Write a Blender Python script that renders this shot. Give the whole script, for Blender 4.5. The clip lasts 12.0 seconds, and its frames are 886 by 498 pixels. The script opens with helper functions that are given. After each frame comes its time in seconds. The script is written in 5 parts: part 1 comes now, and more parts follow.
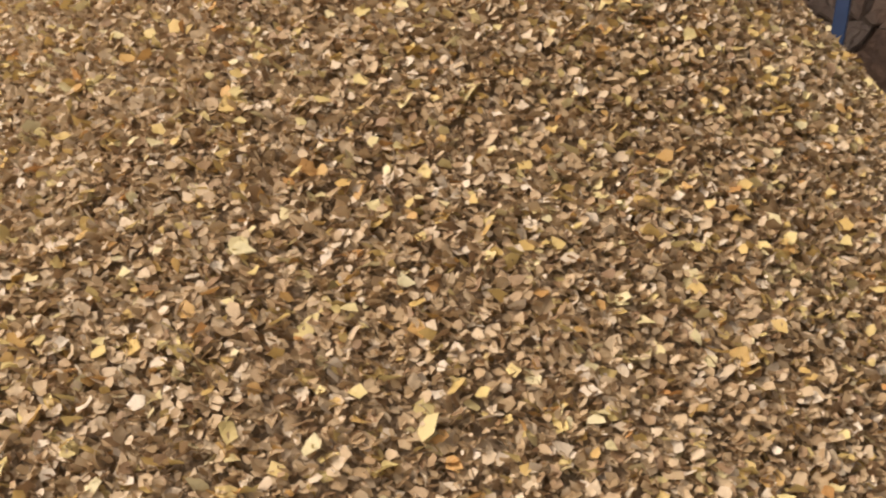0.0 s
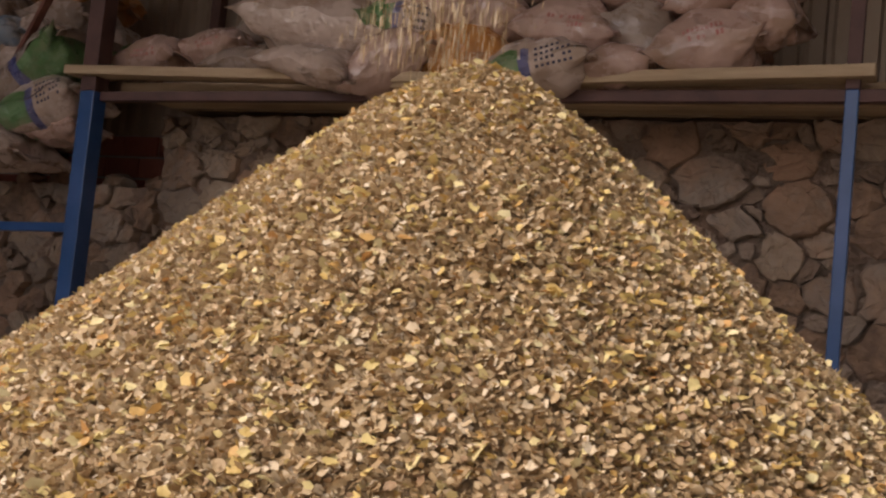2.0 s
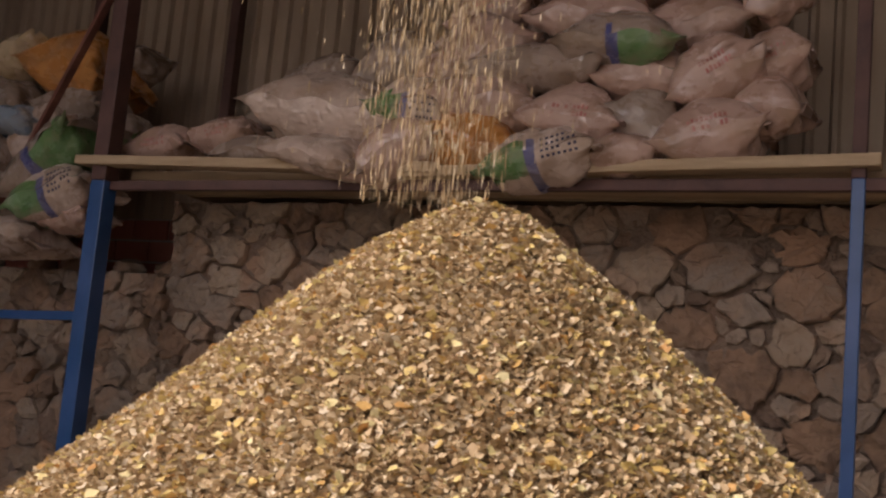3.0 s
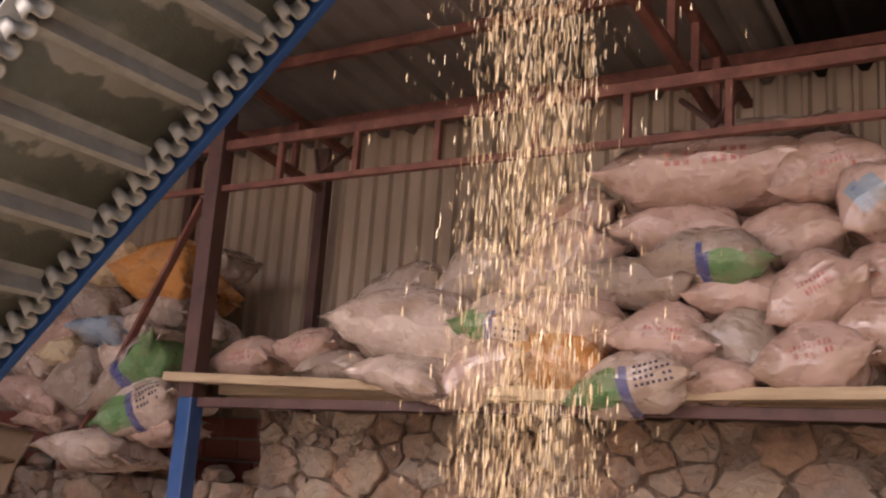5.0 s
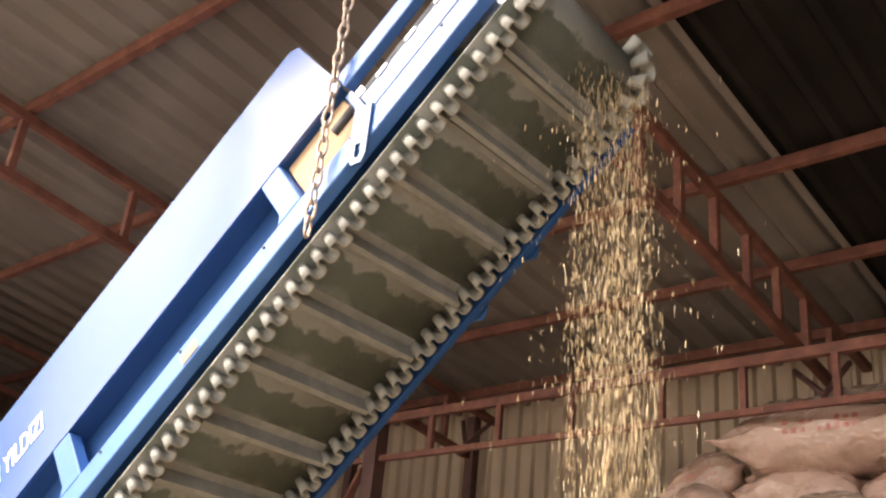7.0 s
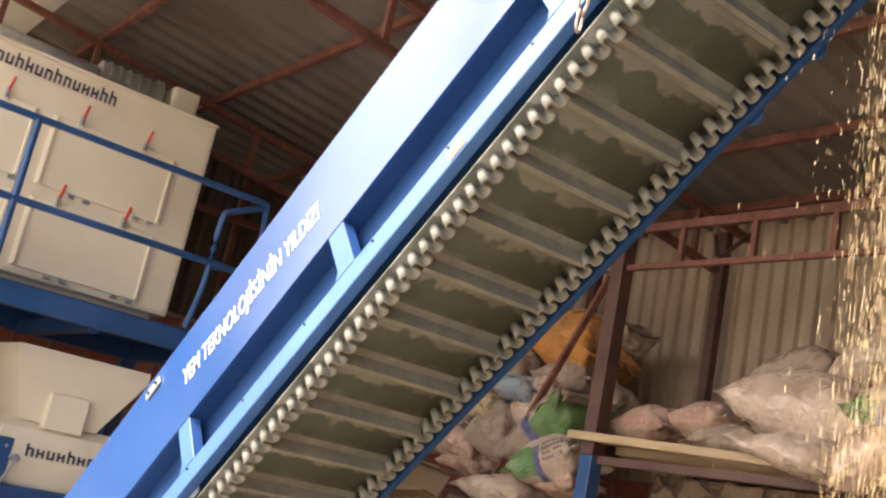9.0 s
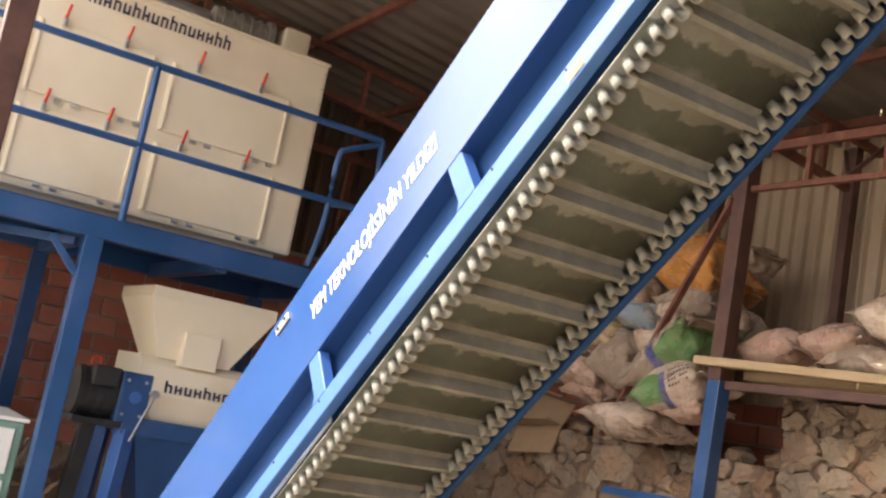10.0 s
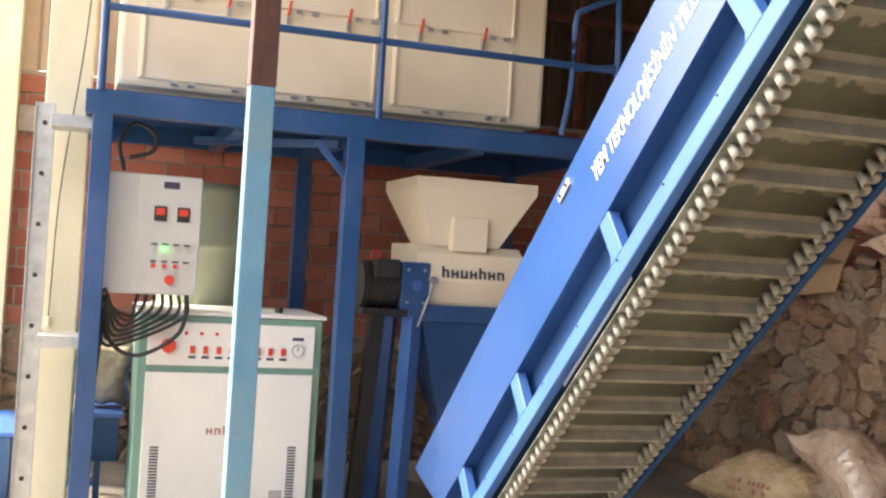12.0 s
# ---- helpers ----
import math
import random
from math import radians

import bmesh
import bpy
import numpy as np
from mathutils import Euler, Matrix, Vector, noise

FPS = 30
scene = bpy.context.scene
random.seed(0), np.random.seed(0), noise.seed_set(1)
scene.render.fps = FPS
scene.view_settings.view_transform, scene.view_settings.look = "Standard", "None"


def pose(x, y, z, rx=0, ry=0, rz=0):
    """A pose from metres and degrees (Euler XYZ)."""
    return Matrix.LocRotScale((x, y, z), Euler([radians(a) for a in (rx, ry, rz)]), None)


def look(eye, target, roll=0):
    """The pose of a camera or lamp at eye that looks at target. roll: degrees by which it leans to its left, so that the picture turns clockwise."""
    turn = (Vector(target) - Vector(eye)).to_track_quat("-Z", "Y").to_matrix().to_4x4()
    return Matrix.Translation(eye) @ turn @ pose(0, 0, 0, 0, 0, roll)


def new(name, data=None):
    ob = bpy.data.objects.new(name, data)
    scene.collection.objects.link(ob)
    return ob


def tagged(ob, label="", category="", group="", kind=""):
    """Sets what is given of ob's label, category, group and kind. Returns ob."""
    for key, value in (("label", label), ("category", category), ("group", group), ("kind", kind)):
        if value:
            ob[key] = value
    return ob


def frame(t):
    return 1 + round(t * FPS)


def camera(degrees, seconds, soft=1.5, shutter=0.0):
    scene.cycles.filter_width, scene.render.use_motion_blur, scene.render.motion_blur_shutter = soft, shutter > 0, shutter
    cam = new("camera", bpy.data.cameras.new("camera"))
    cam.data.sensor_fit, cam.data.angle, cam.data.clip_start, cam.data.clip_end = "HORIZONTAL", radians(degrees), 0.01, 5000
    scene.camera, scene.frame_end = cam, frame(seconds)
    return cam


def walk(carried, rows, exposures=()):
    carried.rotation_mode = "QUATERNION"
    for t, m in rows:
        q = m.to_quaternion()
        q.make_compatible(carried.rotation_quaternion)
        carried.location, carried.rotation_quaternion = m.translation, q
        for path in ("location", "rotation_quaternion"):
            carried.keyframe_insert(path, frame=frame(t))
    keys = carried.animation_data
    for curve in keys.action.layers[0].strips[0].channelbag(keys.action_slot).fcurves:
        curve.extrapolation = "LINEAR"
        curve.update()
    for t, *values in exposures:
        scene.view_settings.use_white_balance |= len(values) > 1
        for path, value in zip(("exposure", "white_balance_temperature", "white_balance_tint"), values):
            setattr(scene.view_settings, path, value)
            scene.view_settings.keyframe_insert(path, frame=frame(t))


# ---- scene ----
cam = camera(46.2, 12.0, soft=2.3)
PATH = [
    (0, (-0.18, 0.325, 1.222), (-0.977, 2.114, 0.828), 5.6),
    (0.5, (-0.18, 0.325, 1.23), (-1.0, 2.136, 1.022), 5.6),
    (1, (-0.18, 0.325, 1.238), (-1.017, 2.14, 1.174), 5.6),
    (1.5, (-0.185, 0.325, 1.267), (-1.052, 2.127, 1.293), 5.6),
    (2, (-0.193, 0.321, 1.297), (-1.054, 2.121, 1.421), 5.7),
    (2.5, (-0.193, 0.318, 1.332), (-1.046, 2.113, 1.552), 5.9),
    (2.7, (-0.180, 0.322, 1.357), (-1.046, 2.109, 1.590), 5.6),
    (4.5, (-0.278, 0.322, 1.83), (-1.255, 2.042, 2.123), 4.4),
    (5, (-0.236, 0.352, 1.898), (-1.268, 2.004, 2.352), 4.0),
    (5.5, (-0.26, 0.32, 1.86), (-1.305, 1.892, 2.522), 4.7),
    (6, (0.186, -0.079, 1.803), (-0.951, 1.37, 2.581), 5.8),
    (6.5, (0.179, -0.086, 1.82), (-0.998, 1.292, 2.666), 5.5),
    (6.7, (0.183, -0.093, 1.827), (-0.993, 1.256, 2.719), 5.6),
    (8.3, (0.160, -0.140, 1.817), (-1.313, 1.055, 2.453), 10.8),
    (8.5, (0.144, -0.133, 1.802), (-1.362, 1.039, 2.401), 11.2),
    (9, (0.113, -0.119, 1.793), (-1.463, 1.014, 2.276), 11.8),
    (9.5, (0.097, -0.117, 1.791), (-1.523, 0.979, 2.208), 11.9),
    (10, (0.079, -0.119, 1.78), (-1.628, 0.873, 2.098), 10.7),
    (10.5, (0.083, -0.141, 1.761), (-1.698, 0.739, 1.996), 9.1),
    (11, (0.042, -0.205, 1.737), (-1.784, 0.596, 1.888), 7.5),
    (11.5, (-0.005, -0.227, 1.735), (-1.879, 0.467, 1.822), 4.8),
    (12, (-0.028, -0.263, 1.719), (-1.927, 0.367, 1.745), 3.5),
]
walk(cam, [(t, look(eye, target, roll)) for t, eye, target, roll in PATH],
     exposures=[(0, 0.25, 6850, 21), (2.7, 0.26, 6850, 22), (4.5, 1.78, 6800, 30), (5.0, 1.72, 6800, 28), (5.5, 1.93, 6800, 25), (6.0, 2.17, 6850, 20), (6.5, 2.03, 6900, 15), (9, 2.05, 7150, 12), (12, 2.14, 7200, 11)])

# ---------------------------------------------------------------- light
world = bpy.data.worlds.new("sky")
scene.world = world
world.use_nodes = True
wn = world.node_tree.nodes
sky = wn.new("ShaderNodeTexSky")
sky.sky_type, sky.sun_disc = "NISHITA", False
sky.sun_elevation, sky.sun_rotation = radians(43.6), radians(214)
sky.air_density, sky.dust_density, sky.ozone_density = 1.0, 4.0, 0.6
wn["Background"].inputs["Strength"].default_value = 0.175
hazy = wn.new("ShaderNodeHueSaturation")
hazy.inputs["Saturation"].default_value = 0.35
world.node_tree.links.new(sky.outputs[0], hazy.inputs["Color"])
world.node_tree.links.new(hazy.outputs[0], wn["Background"].inputs["Color"])
sun = new("sun", bpy.data.lights.new("sun", "SUN"))
sun.data.energy, sun.data.angle, sun.data.color = 2.2, radians(20), (1.0, 0.93, 0.82)
sun.matrix_world = look((-2.7, -4.0, 4.6), (0, 0, 0))


# ---------------------------------------------------------------- materials
def ramp_node(nt, stops):
    r = nt.nodes.new("ShaderNodeValToRGB")
    e = r.color_ramp.elements
    while len(e) < len(stops):
        e.new(0.5)
    for el, (p, c) in zip(e, stops):
        el.position, el.color = p, (*c, 1)
    return r


def surface(name, stops, scale=6.0, rough=0.7, metal=0.0, bump=0.3, fine=60.0, stain=None, stain_scale=1.2, vary="", rough_to=None, vec="Object", stretch=(1, 1, 1)):
    """Two scales of noise drive the colour, a third the relief; vary picks a shift by object or by island."""
    m = bpy.data.materials.new(name)
    m.use_nodes = True
    nt = m.node_tree
    L, N = nt.links.new, nt.nodes.new
    bsdf = nt.nodes["Principled BSDF"]
    tc = N("ShaderNodeTexCoord")
    mp = N("ShaderNodeMapping")
    mp.inputs["Scale"].default_value = stretch
    L(tc.outputs[vec], mp.inputs["Vector"])
    n1 = N("ShaderNodeTexNoise")
    n1.inputs["Scale"].default_value, n1.inputs["Detail"].default_value, n1.inputs["Roughness"].default_value = scale, 6, 0.65
    L(mp.outputs[0], n1.inputs["Vector"])
    rp = ramp_node(nt, stops)
    fac = n1.outputs["Fac"]
    if vary:
        src = N("ShaderNodeObjectInfo").outputs["Random"] if vary == "object" else N("ShaderNodeNewGeometry").outputs["Random Per Island"]
        mx = N("ShaderNodeMath")
        mx.operation = "MULTIPLY_ADD"
        L(n1.outputs["Fac"], mx.inputs[0])
        mx.inputs[1].default_value = 0.55
        ad = N("ShaderNodeMath")
        ad.operation = "MULTIPLY"
        L(src, ad.inputs[0])
        ad.inputs[1].default_value = 0.5
        L(ad.outputs[0], mx.inputs[2])
        fac = mx.outputs[0]
    L(fac, rp.inputs[0])
    col = rp.outputs[0]
    if stain:
        n2 = N("ShaderNodeTexNoise")
        n2.inputs["Scale"].default_value, n2.inputs["Detail"].default_value = stain_scale, 8
        L(mp.outputs[0], n2.inputs["Vector"])
        cr = ramp_node(nt, [(0.48, (0, 0, 0)), (0.68, (1, 1, 1))])
        L(n2.outputs["Fac"], cr.inputs[0])
        mix = N("ShaderNodeMix")
        mix.data_type = "RGBA"
        L(cr.outputs[0], mix.inputs["Factor"])
        L(col, mix.inputs[6])
        mix.inputs[7].default_value = (*stain, 1)
        col = mix.outputs[2]
    L(col, bsdf.inputs["Base Color"])
    mr = N("ShaderNodeMapRange")
    mr.inputs["To Min"].default_value, mr.inputs["To Max"].default_value = rough, rough_to if rough_to is not None else min(1, rough + 0.15)
    L(n1.outputs["Fac"], mr.inputs["Value"])
    L(mr.outputs[0], bsdf.inputs["Roughness"])
    bsdf.inputs["Metallic"].default_value = metal
    if bump:
        n3 = N("ShaderNodeTexNoise")
        n3.inputs["Scale"].default_value, n3.inputs["Detail"].default_value = fine, 4
        L(mp.outputs[0], n3.inputs["Vector"])
        bp = N("ShaderNodeBump")
        bp.inputs["Strength"].default_value, bp.inputs["Distance"].default_value = bump, 0.01
        L(n3.outputs["Fac"], bp.inputs["Height"])
        L(bp.outputs[0], bsdf.inputs["Normal"])
    return m


M = {}
M["rust"] = surface("rusty_red_steel", [(0.3, (0.09, 0.03, 0.02)), (0.55, (0.17, 0.06, 0.04)), (0.75, (0.24, 0.11, 0.07))], 9, 0.65, 0.0, 0.25)
M["darkrust"] = surface("dark_brown_primer", [(0.3, (0.055, 0.022, 0.018)), (0.7, (0.12, 0.055, 0.042))], 6, 0.55, 0.0, 0.15)
M["blue"] = surface("blue_enamel", [(0.3, (0.014, 0.062, 0.175)), (0.7, (0.022, 0.082, 0.225))], 3, 0.25, 0.0, 0.05, stain=(0.05, 0.11, 0.28), stain_scale=2.0)
M["blue_panel"] = surface("glossy_blue_enamel", [(0.3, (0.012, 0.060, 0.215)), (0.7, (0.016, 0.070, 0.24))], 2, 0.17, 0.0, 0.02, fine=20)
pb = M["blue_panel"].node_tree.nodes["Principled BSDF"]
pb.inputs["Specular IOR Level"].default_value, pb.inputs["Coat Weight"].default_value, pb.inputs["Coat Roughness"].default_value = 0.5, 0.3, 0.14
M["blue_rail"] = surface("satin_blue_enamel", [(0.3, (0.035, 0.115, 0.36)), (0.7, (0.05, 0.145, 0.42))], 3, 0.34, 0.0, 0.04, stain=(0.06, 0.16, 0.40), stain_scale=2.5)
M["blue_post"] = surface("pale_blue_paint", [(0.3, (0.09, 0.24, 0.40)), (0.7, (0.13, 0.31, 0.47))], 5, 0.45, 0.0, 0.12, stain=(0.16, 0.28, 0.36), stain_scale=4)
# dull blue, its colour lowered to carry the shade of the conveyor's recesses
M["blue_dark"] = surface("dull_blue_shade", [(0.3, (0.012, 0.05, 0.15)), (0.7, (0.019, 0.066, 0.19))], 4, 0.6, 0.0, 0.06)
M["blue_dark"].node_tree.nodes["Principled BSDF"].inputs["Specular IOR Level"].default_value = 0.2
M["cream"] = surface("cream_enamel", [(0.3, (0.80, 0.70, 0.54)), (0.7, (0.85, 0.76, 0.60))], 1.5, 0.36, 0.0, 0.10, fine=8, stain=(0.74, 0.62, 0.46), stain_scale=1.2)
M["white"] = surface("white_enamel", [(0.3, (0.74, 0.74, 0.72)), (0.7, (0.82, 0.82, 0.80))], 2, 0.35, 0.0, 0.03)
M["greenish"] = surface("grey_green_enamel", [(0.3, (0.16, 0.30, 0.26)), (0.7, (0.20, 0.36, 0.31))], 4, 0.4, 0.0, 0.05)
M["greybox"] = surface("light_grey_enamel", [(0.3, (0.48, 0.48, 0.47)), (0.7, (0.55, 0.55, 0.54))], 3, 0.45, 0.0, 0.04)
M["black"] = surface("black_plastic", [(0.3, (0.012, 0.012, 0.013)), (0.7, (0.03, 0.03, 0.03))], 8, 0.5, 0.0, 0.1)
M["ink"] = surface("dark_violet_ink", [(0.3, (0.035, 0.03, 0.06)), (0.7, (0.05, 0.045, 0.08))], 8, 0.5, 0, 0)
M["textwhite"] = surface("white_vinyl", [(0.3, (0.8, 0.8, 0.8)), (0.7, (0.85, 0.85, 0.85))], 8, 0.4, 0, 0)
M["red"] = surface("red_plastic", [(0.3, (0.6, 0.035, 0.02)), (0.7, (0.7, 0.06, 0.03))], 8, 0.35, 0, 0)
M["redink"] = surface("red_ink", [(0.4, (0.42, 0.12, 0.10)), (0.62, (0.46, 0.27, 0.22))], 30, 0.5, 0, 0)
M["zinc"] = surface("galvanised_steel", [(0.3, (0.42, 0.43, 0.44)), (0.7, (0.62, 0.63, 0.64))], 12, 0.35, 0.85, 0.1)
M["steel"] = surface("dusty_grey_cast_steel", [(0.3, (0.22, 0.20, 0.175)), (0.7, (0.36, 0.33, 0.29))], 10, 0.6, 0.2, 0.15)
M["chainrust"] = surface("rusty_chain_steel", [(0.35, (0.32, 0.21, 0.15)), (0.65, (0.50, 0.45, 0.40))], 14, 0.45, 0.6, 0.2, vec="Generated")
M["rubber"] = surface("bare_rubber_shade_side", [(0.3, (0.05, 0.05, 0.043)), (0.7, (0.085, 0.083, 0.073))], 12, 0.75, 0, 0.2)
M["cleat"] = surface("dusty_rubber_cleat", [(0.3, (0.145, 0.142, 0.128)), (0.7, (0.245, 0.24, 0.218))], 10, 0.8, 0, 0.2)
M["sidewall"] = surface("dusty_pale_sidewall_rubber", [(0.3, (0.165, 0.16, 0.142)), (0.7, (0.28, 0.272, 0.24))], 12, 0.7, 0, 0.15)
M["sheet"] = surface("weathered_tan_sheet_metal", [(0.25, (0.32, 0.235, 0.165)), (0.5, (0.42, 0.32, 0.23)), (0.75, (0.48, 0.385, 0.285))], 2.2, 0.6, 0.1, 0.1, stain=(0.26, 0.19, 0.13), stain_scale=1.0, stretch=(1.5, 1, 0.35))
M["roofsheet"] = surface("dull_brown_roof_sheet", [(0.3, (0.15, 0.125, 0.105)), (0.7, (0.24, 0.205, 0.175))], 1.6, 0.65, 0.1, 0.08, stain=(0.12, 0.09, 0.07), stain_scale=0.8)
M["darksheet"] = surface("near_black_sheet", [(0.3, (0.009, 0.008, 0.007)), (0.7, (0.022, 0.018, 0.015))], 2, 0.7, 0.1, 0.1)
M["oldsheet"] = surface("rusty_brown_sheet", [(0.3, (0.065, 0.047, 0.036)), (0.7, (0.135, 0.10, 0.078))], 2.5, 0.75, 0.0, 0.12, stain=(0.10, 0.06, 0.04), stain_scale=1.5, stretch=(1, 1.5, 0.4))
M["palesheet"] = surface("pale_grey_roof_sheet", [(0.3, (0.46, 0.45, 0.41)), (0.7, (0.58, 0.57, 0.52))], 1.2, 0.7, 0.0, 0.05, stain=(0.40, 0.38, 0.33), stain_scale=1.0)
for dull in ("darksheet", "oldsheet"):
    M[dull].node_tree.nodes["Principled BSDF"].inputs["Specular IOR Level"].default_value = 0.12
M["stone"] = surface("rough_field_stone", [(0.18, (0.13, 0.085, 0.062)), (0.38, (0.26, 0.165, 0.105)), (0.55, (0.26, 0.205, 0.16)), (0.7, (0.33, 0.24, 0.165)), (0.9, (0.38, 0.315, 0.25))], 9, 0.85, 0, 1.0, fine=24, vary="object", stain=(0.36, 0.22, 0.14), stain_scale=3.0)
M["chink"] = surface("small_field_stone", [(0.2, (0.14, 0.09, 0.065)), (0.5, (0.24, 0.17, 0.12)), (0.85, (0.35, 0.27, 0.205))], 9, 0.88, 0, 1.0, fine=30, vary="island")
M["mortar"] = surface("earth_mortar", [(0.3, (0.14, 0.098, 0.072)), (0.7, (0.25, 0.185, 0.14))], 10, 0.95, 0, 1.0, fine=45, stain=(0.24, 0.14, 0.09), stain_scale=2.0)
for rocky in ("stone", "chink", "mortar"):
    next(n for n in M[rocky].node_tree.nodes if n.type == "BUMP").inputs["Distance"].default_value = 0.025
M["brick"] = surface("red_hollow_brick", [(0.25, (0.25, 0.075, 0.05)), (0.5, (0.33, 0.11, 0.075)), (0.8, (0.41, 0.16, 0.115))], 9, 0.85, 0, 0.5, vary="object")
M["joint"] = surface("grey_cement_joint", [(0.3, (0.26, 0.21, 0.18)), (0.7, (0.38, 0.32, 0.28))], 14, 0.9, 0, 0.5)
M["wood"] = surface("pale_poplar_plank", [(0.3, (0.36, 0.25, 0.145)), (0.7, (0.53, 0.40, 0.25))], 9, 0.7, 0, 0.35, stretch=(0.25, 3, 3), stain=(0.30, 0.2, 0.12), stain_scale=2)
M["card"] = surface("brown_cardboard", [(0.3, (0.33, 0.21, 0.125)), (0.7, (0.42, 0.29, 0.18))], 6, 0.85, 0, 0.2)
M["ground"] = surface("dusty_concrete_ground", [(0.3, (0.22, 0.19, 0.155)), (0.7, (0.36, 0.32, 0.27))], 1.5, 0.9, 0, 0.5, stain=(0.17, 0.14, 0.11), stain_scale=0.5)
M["plaster"] = surface("cream_painted_plaster", [(0.3, (0.66, 0.61, 0.45)), (0.7, (0.75, 0.70, 0.54))], 2, 0.8, 0, 0.2)
M["tank"] = surface("milky_green_plastic", [(0.3, (0.50, 0.55, 0.36)), (0.7, (0.60, 0.64, 0.46))], 2, 0.4, 0, 0.03)
M["led"] = bpy.data.materials.new("green_lamp")
M["led"].use_nodes = True
M["led"].node_tree.nodes["Principled BSDF"].inputs["Base Color"].default_value = (0.02, 0.5, 0.05, 1)
M["led"].node_tree.nodes["Principled BSDF"].inputs["Emission Color"].default_value = (0.05, 1, 0.1, 1)
M["led"].node_tree.nodes["Principled BSDF"].inputs["Emission Strength"].default_value = 2.0


def grain_material(name, stops):
    m = surface(name, stops, 30, 0.5, 0, 0.25, fine=300)
    nt = m.node_tree
    rp = next(n for n in nt.nodes if n.type == "VALTORGB")
    for l in list(rp.inputs[0].links):
        nt.links.remove(l)
    nt.links.new(nt.nodes.new("ShaderNodeNewGeometry").outputs["Random Per Island"], rp.inputs[0])
    rp.color_ramp.interpolation = "LINEAR"
    # thin flakes let some light through
    thin = nt.nodes.new("ShaderNodeBsdfTranslucent")
    both = nt.nodes.new("ShaderNodeMixShader")
    both.inputs["Fac"].default_value = 0.30
    nt.links.new(rp.outputs[0], thin.inputs["Color"])
    nt.links.new(nt.nodes["Principled BSDF"].outputs[0], both.inputs[1])
    nt.links.new(thin.outputs[0], both.inputs[2])
    nt.links.new(both.outputs[0], nt.nodes["Material Output"].inputs["Surface"])
    return m


M["grain"] = grain_material("rolled_grain_flakes", [(0.0, (0.27, 0.165, 0.08)), (0.25, (0.41, 0.285, 0.145)), (0.55, (0.52, 0.385, 0.215)), (0.85, (0.60, 0.475, 0.30)), (1.0, (0.70, 0.61, 0.45))])
M["corn"] = grain_material("yellow_maize_flakes", [(0.0, (0.52, 0.27, 0.09)), (0.25, (0.58, 0.40, 0.13)), (0.65, (0.62, 0.50, 0.20)), (1.0, (0.68, 0.60, 0.34))])
M["pilebase"] = surface("feed_bed", [(0.3, (0.17, 0.115, 0.06)), (0.7, (0.34, 0.245, 0.14))], 90, 0.8, 0, 1.0, fine=120)



def banded_belt():
    """Belt rubber with ragged bands of dust caught on the upper side of each cleat."""
    m = surface("dusty_banded_belt_rubber", [(0.3, (0.024, 0.034, 0.023)), (0.7, (0.052, 0.062, 0.046))], 14, 0.7, 0, 0.25, fine=160)
    nt = m.node_tree
    L, N = nt.links.new, nt.nodes.new
    tc = N("ShaderNodeTexCoord")
    dot = N("ShaderNodeVectorMath")
    dot.operation = "DOT_PRODUCT"
    L(tc.outputs["Object"], dot.inputs[0])
    dot.inputs[1].default_value = (math.cos(INC), 0, math.sin(INC))
    shift = N("ShaderNodeMath")
    shift.operation = "ADD"
    L(dot.outputs["Value"], shift.inputs[0])
    shift.inputs[1].default_value = -(-2.43 * math.cos(INC) + 2.47 * math.sin(INC)) - BELT_PHASE + 100 * PITCH
    nz = N("ShaderNodeTexNoise")
    nz.inputs["Scale"].default_value, nz.inputs["Detail"].default_value = 16, 6
    L(tc.outputs["Object"], nz.inputs["Vector"])
    wob = N("ShaderNodeMath")
    wob.operation = "MULTIPLY_ADD"
    L(nz.outputs["Fac"], wob.inputs[0])
    wob.inputs[1].default_value = 0.13
    L(shift.outputs[0], wob.inputs[2])
    mod = N("ShaderNodeMath")
    mod.operation = "MODULO"
    L(wob.outputs[0], mod.inputs[0])
    mod.inputs[1].default_value = PITCH
    div = N("ShaderNodeMath")
    div.operation = "DIVIDE"
    L(mod.outputs[0], div.inputs[0])
    div.inputs[1].default_value = PITCH
    rp = ramp_node(nt, [(0.0, (0.2, 0.2, 0.2)), (0.06, (1, 1, 1)), (0.40, (0.7, 0.7, 0.7)), (0.62, (0.2, 0.2, 0.2))])
    L(div.outputs[0], rp.inputs[0])
    mix = N("ShaderNodeMix")
    mix.data_type = "RGBA"
    L(rp.outputs[0], mix.inputs["Factor"])
    bsdf = nt.nodes["Principled BSDF"]
    old = bsdf.inputs["Base Color"].links[0].from_socket
    L(old, mix.inputs[6])
    mix.inputs[7].default_value = (0.178, 0.176, 0.160, 1)
    L(mix.outputs[2], bsdf.inputs["Base Color"])
    return m


INC, PITCH, BELT_PHASE = radians(41.7), 0.207, 0.142
M["belt_banded"] = banded_belt()


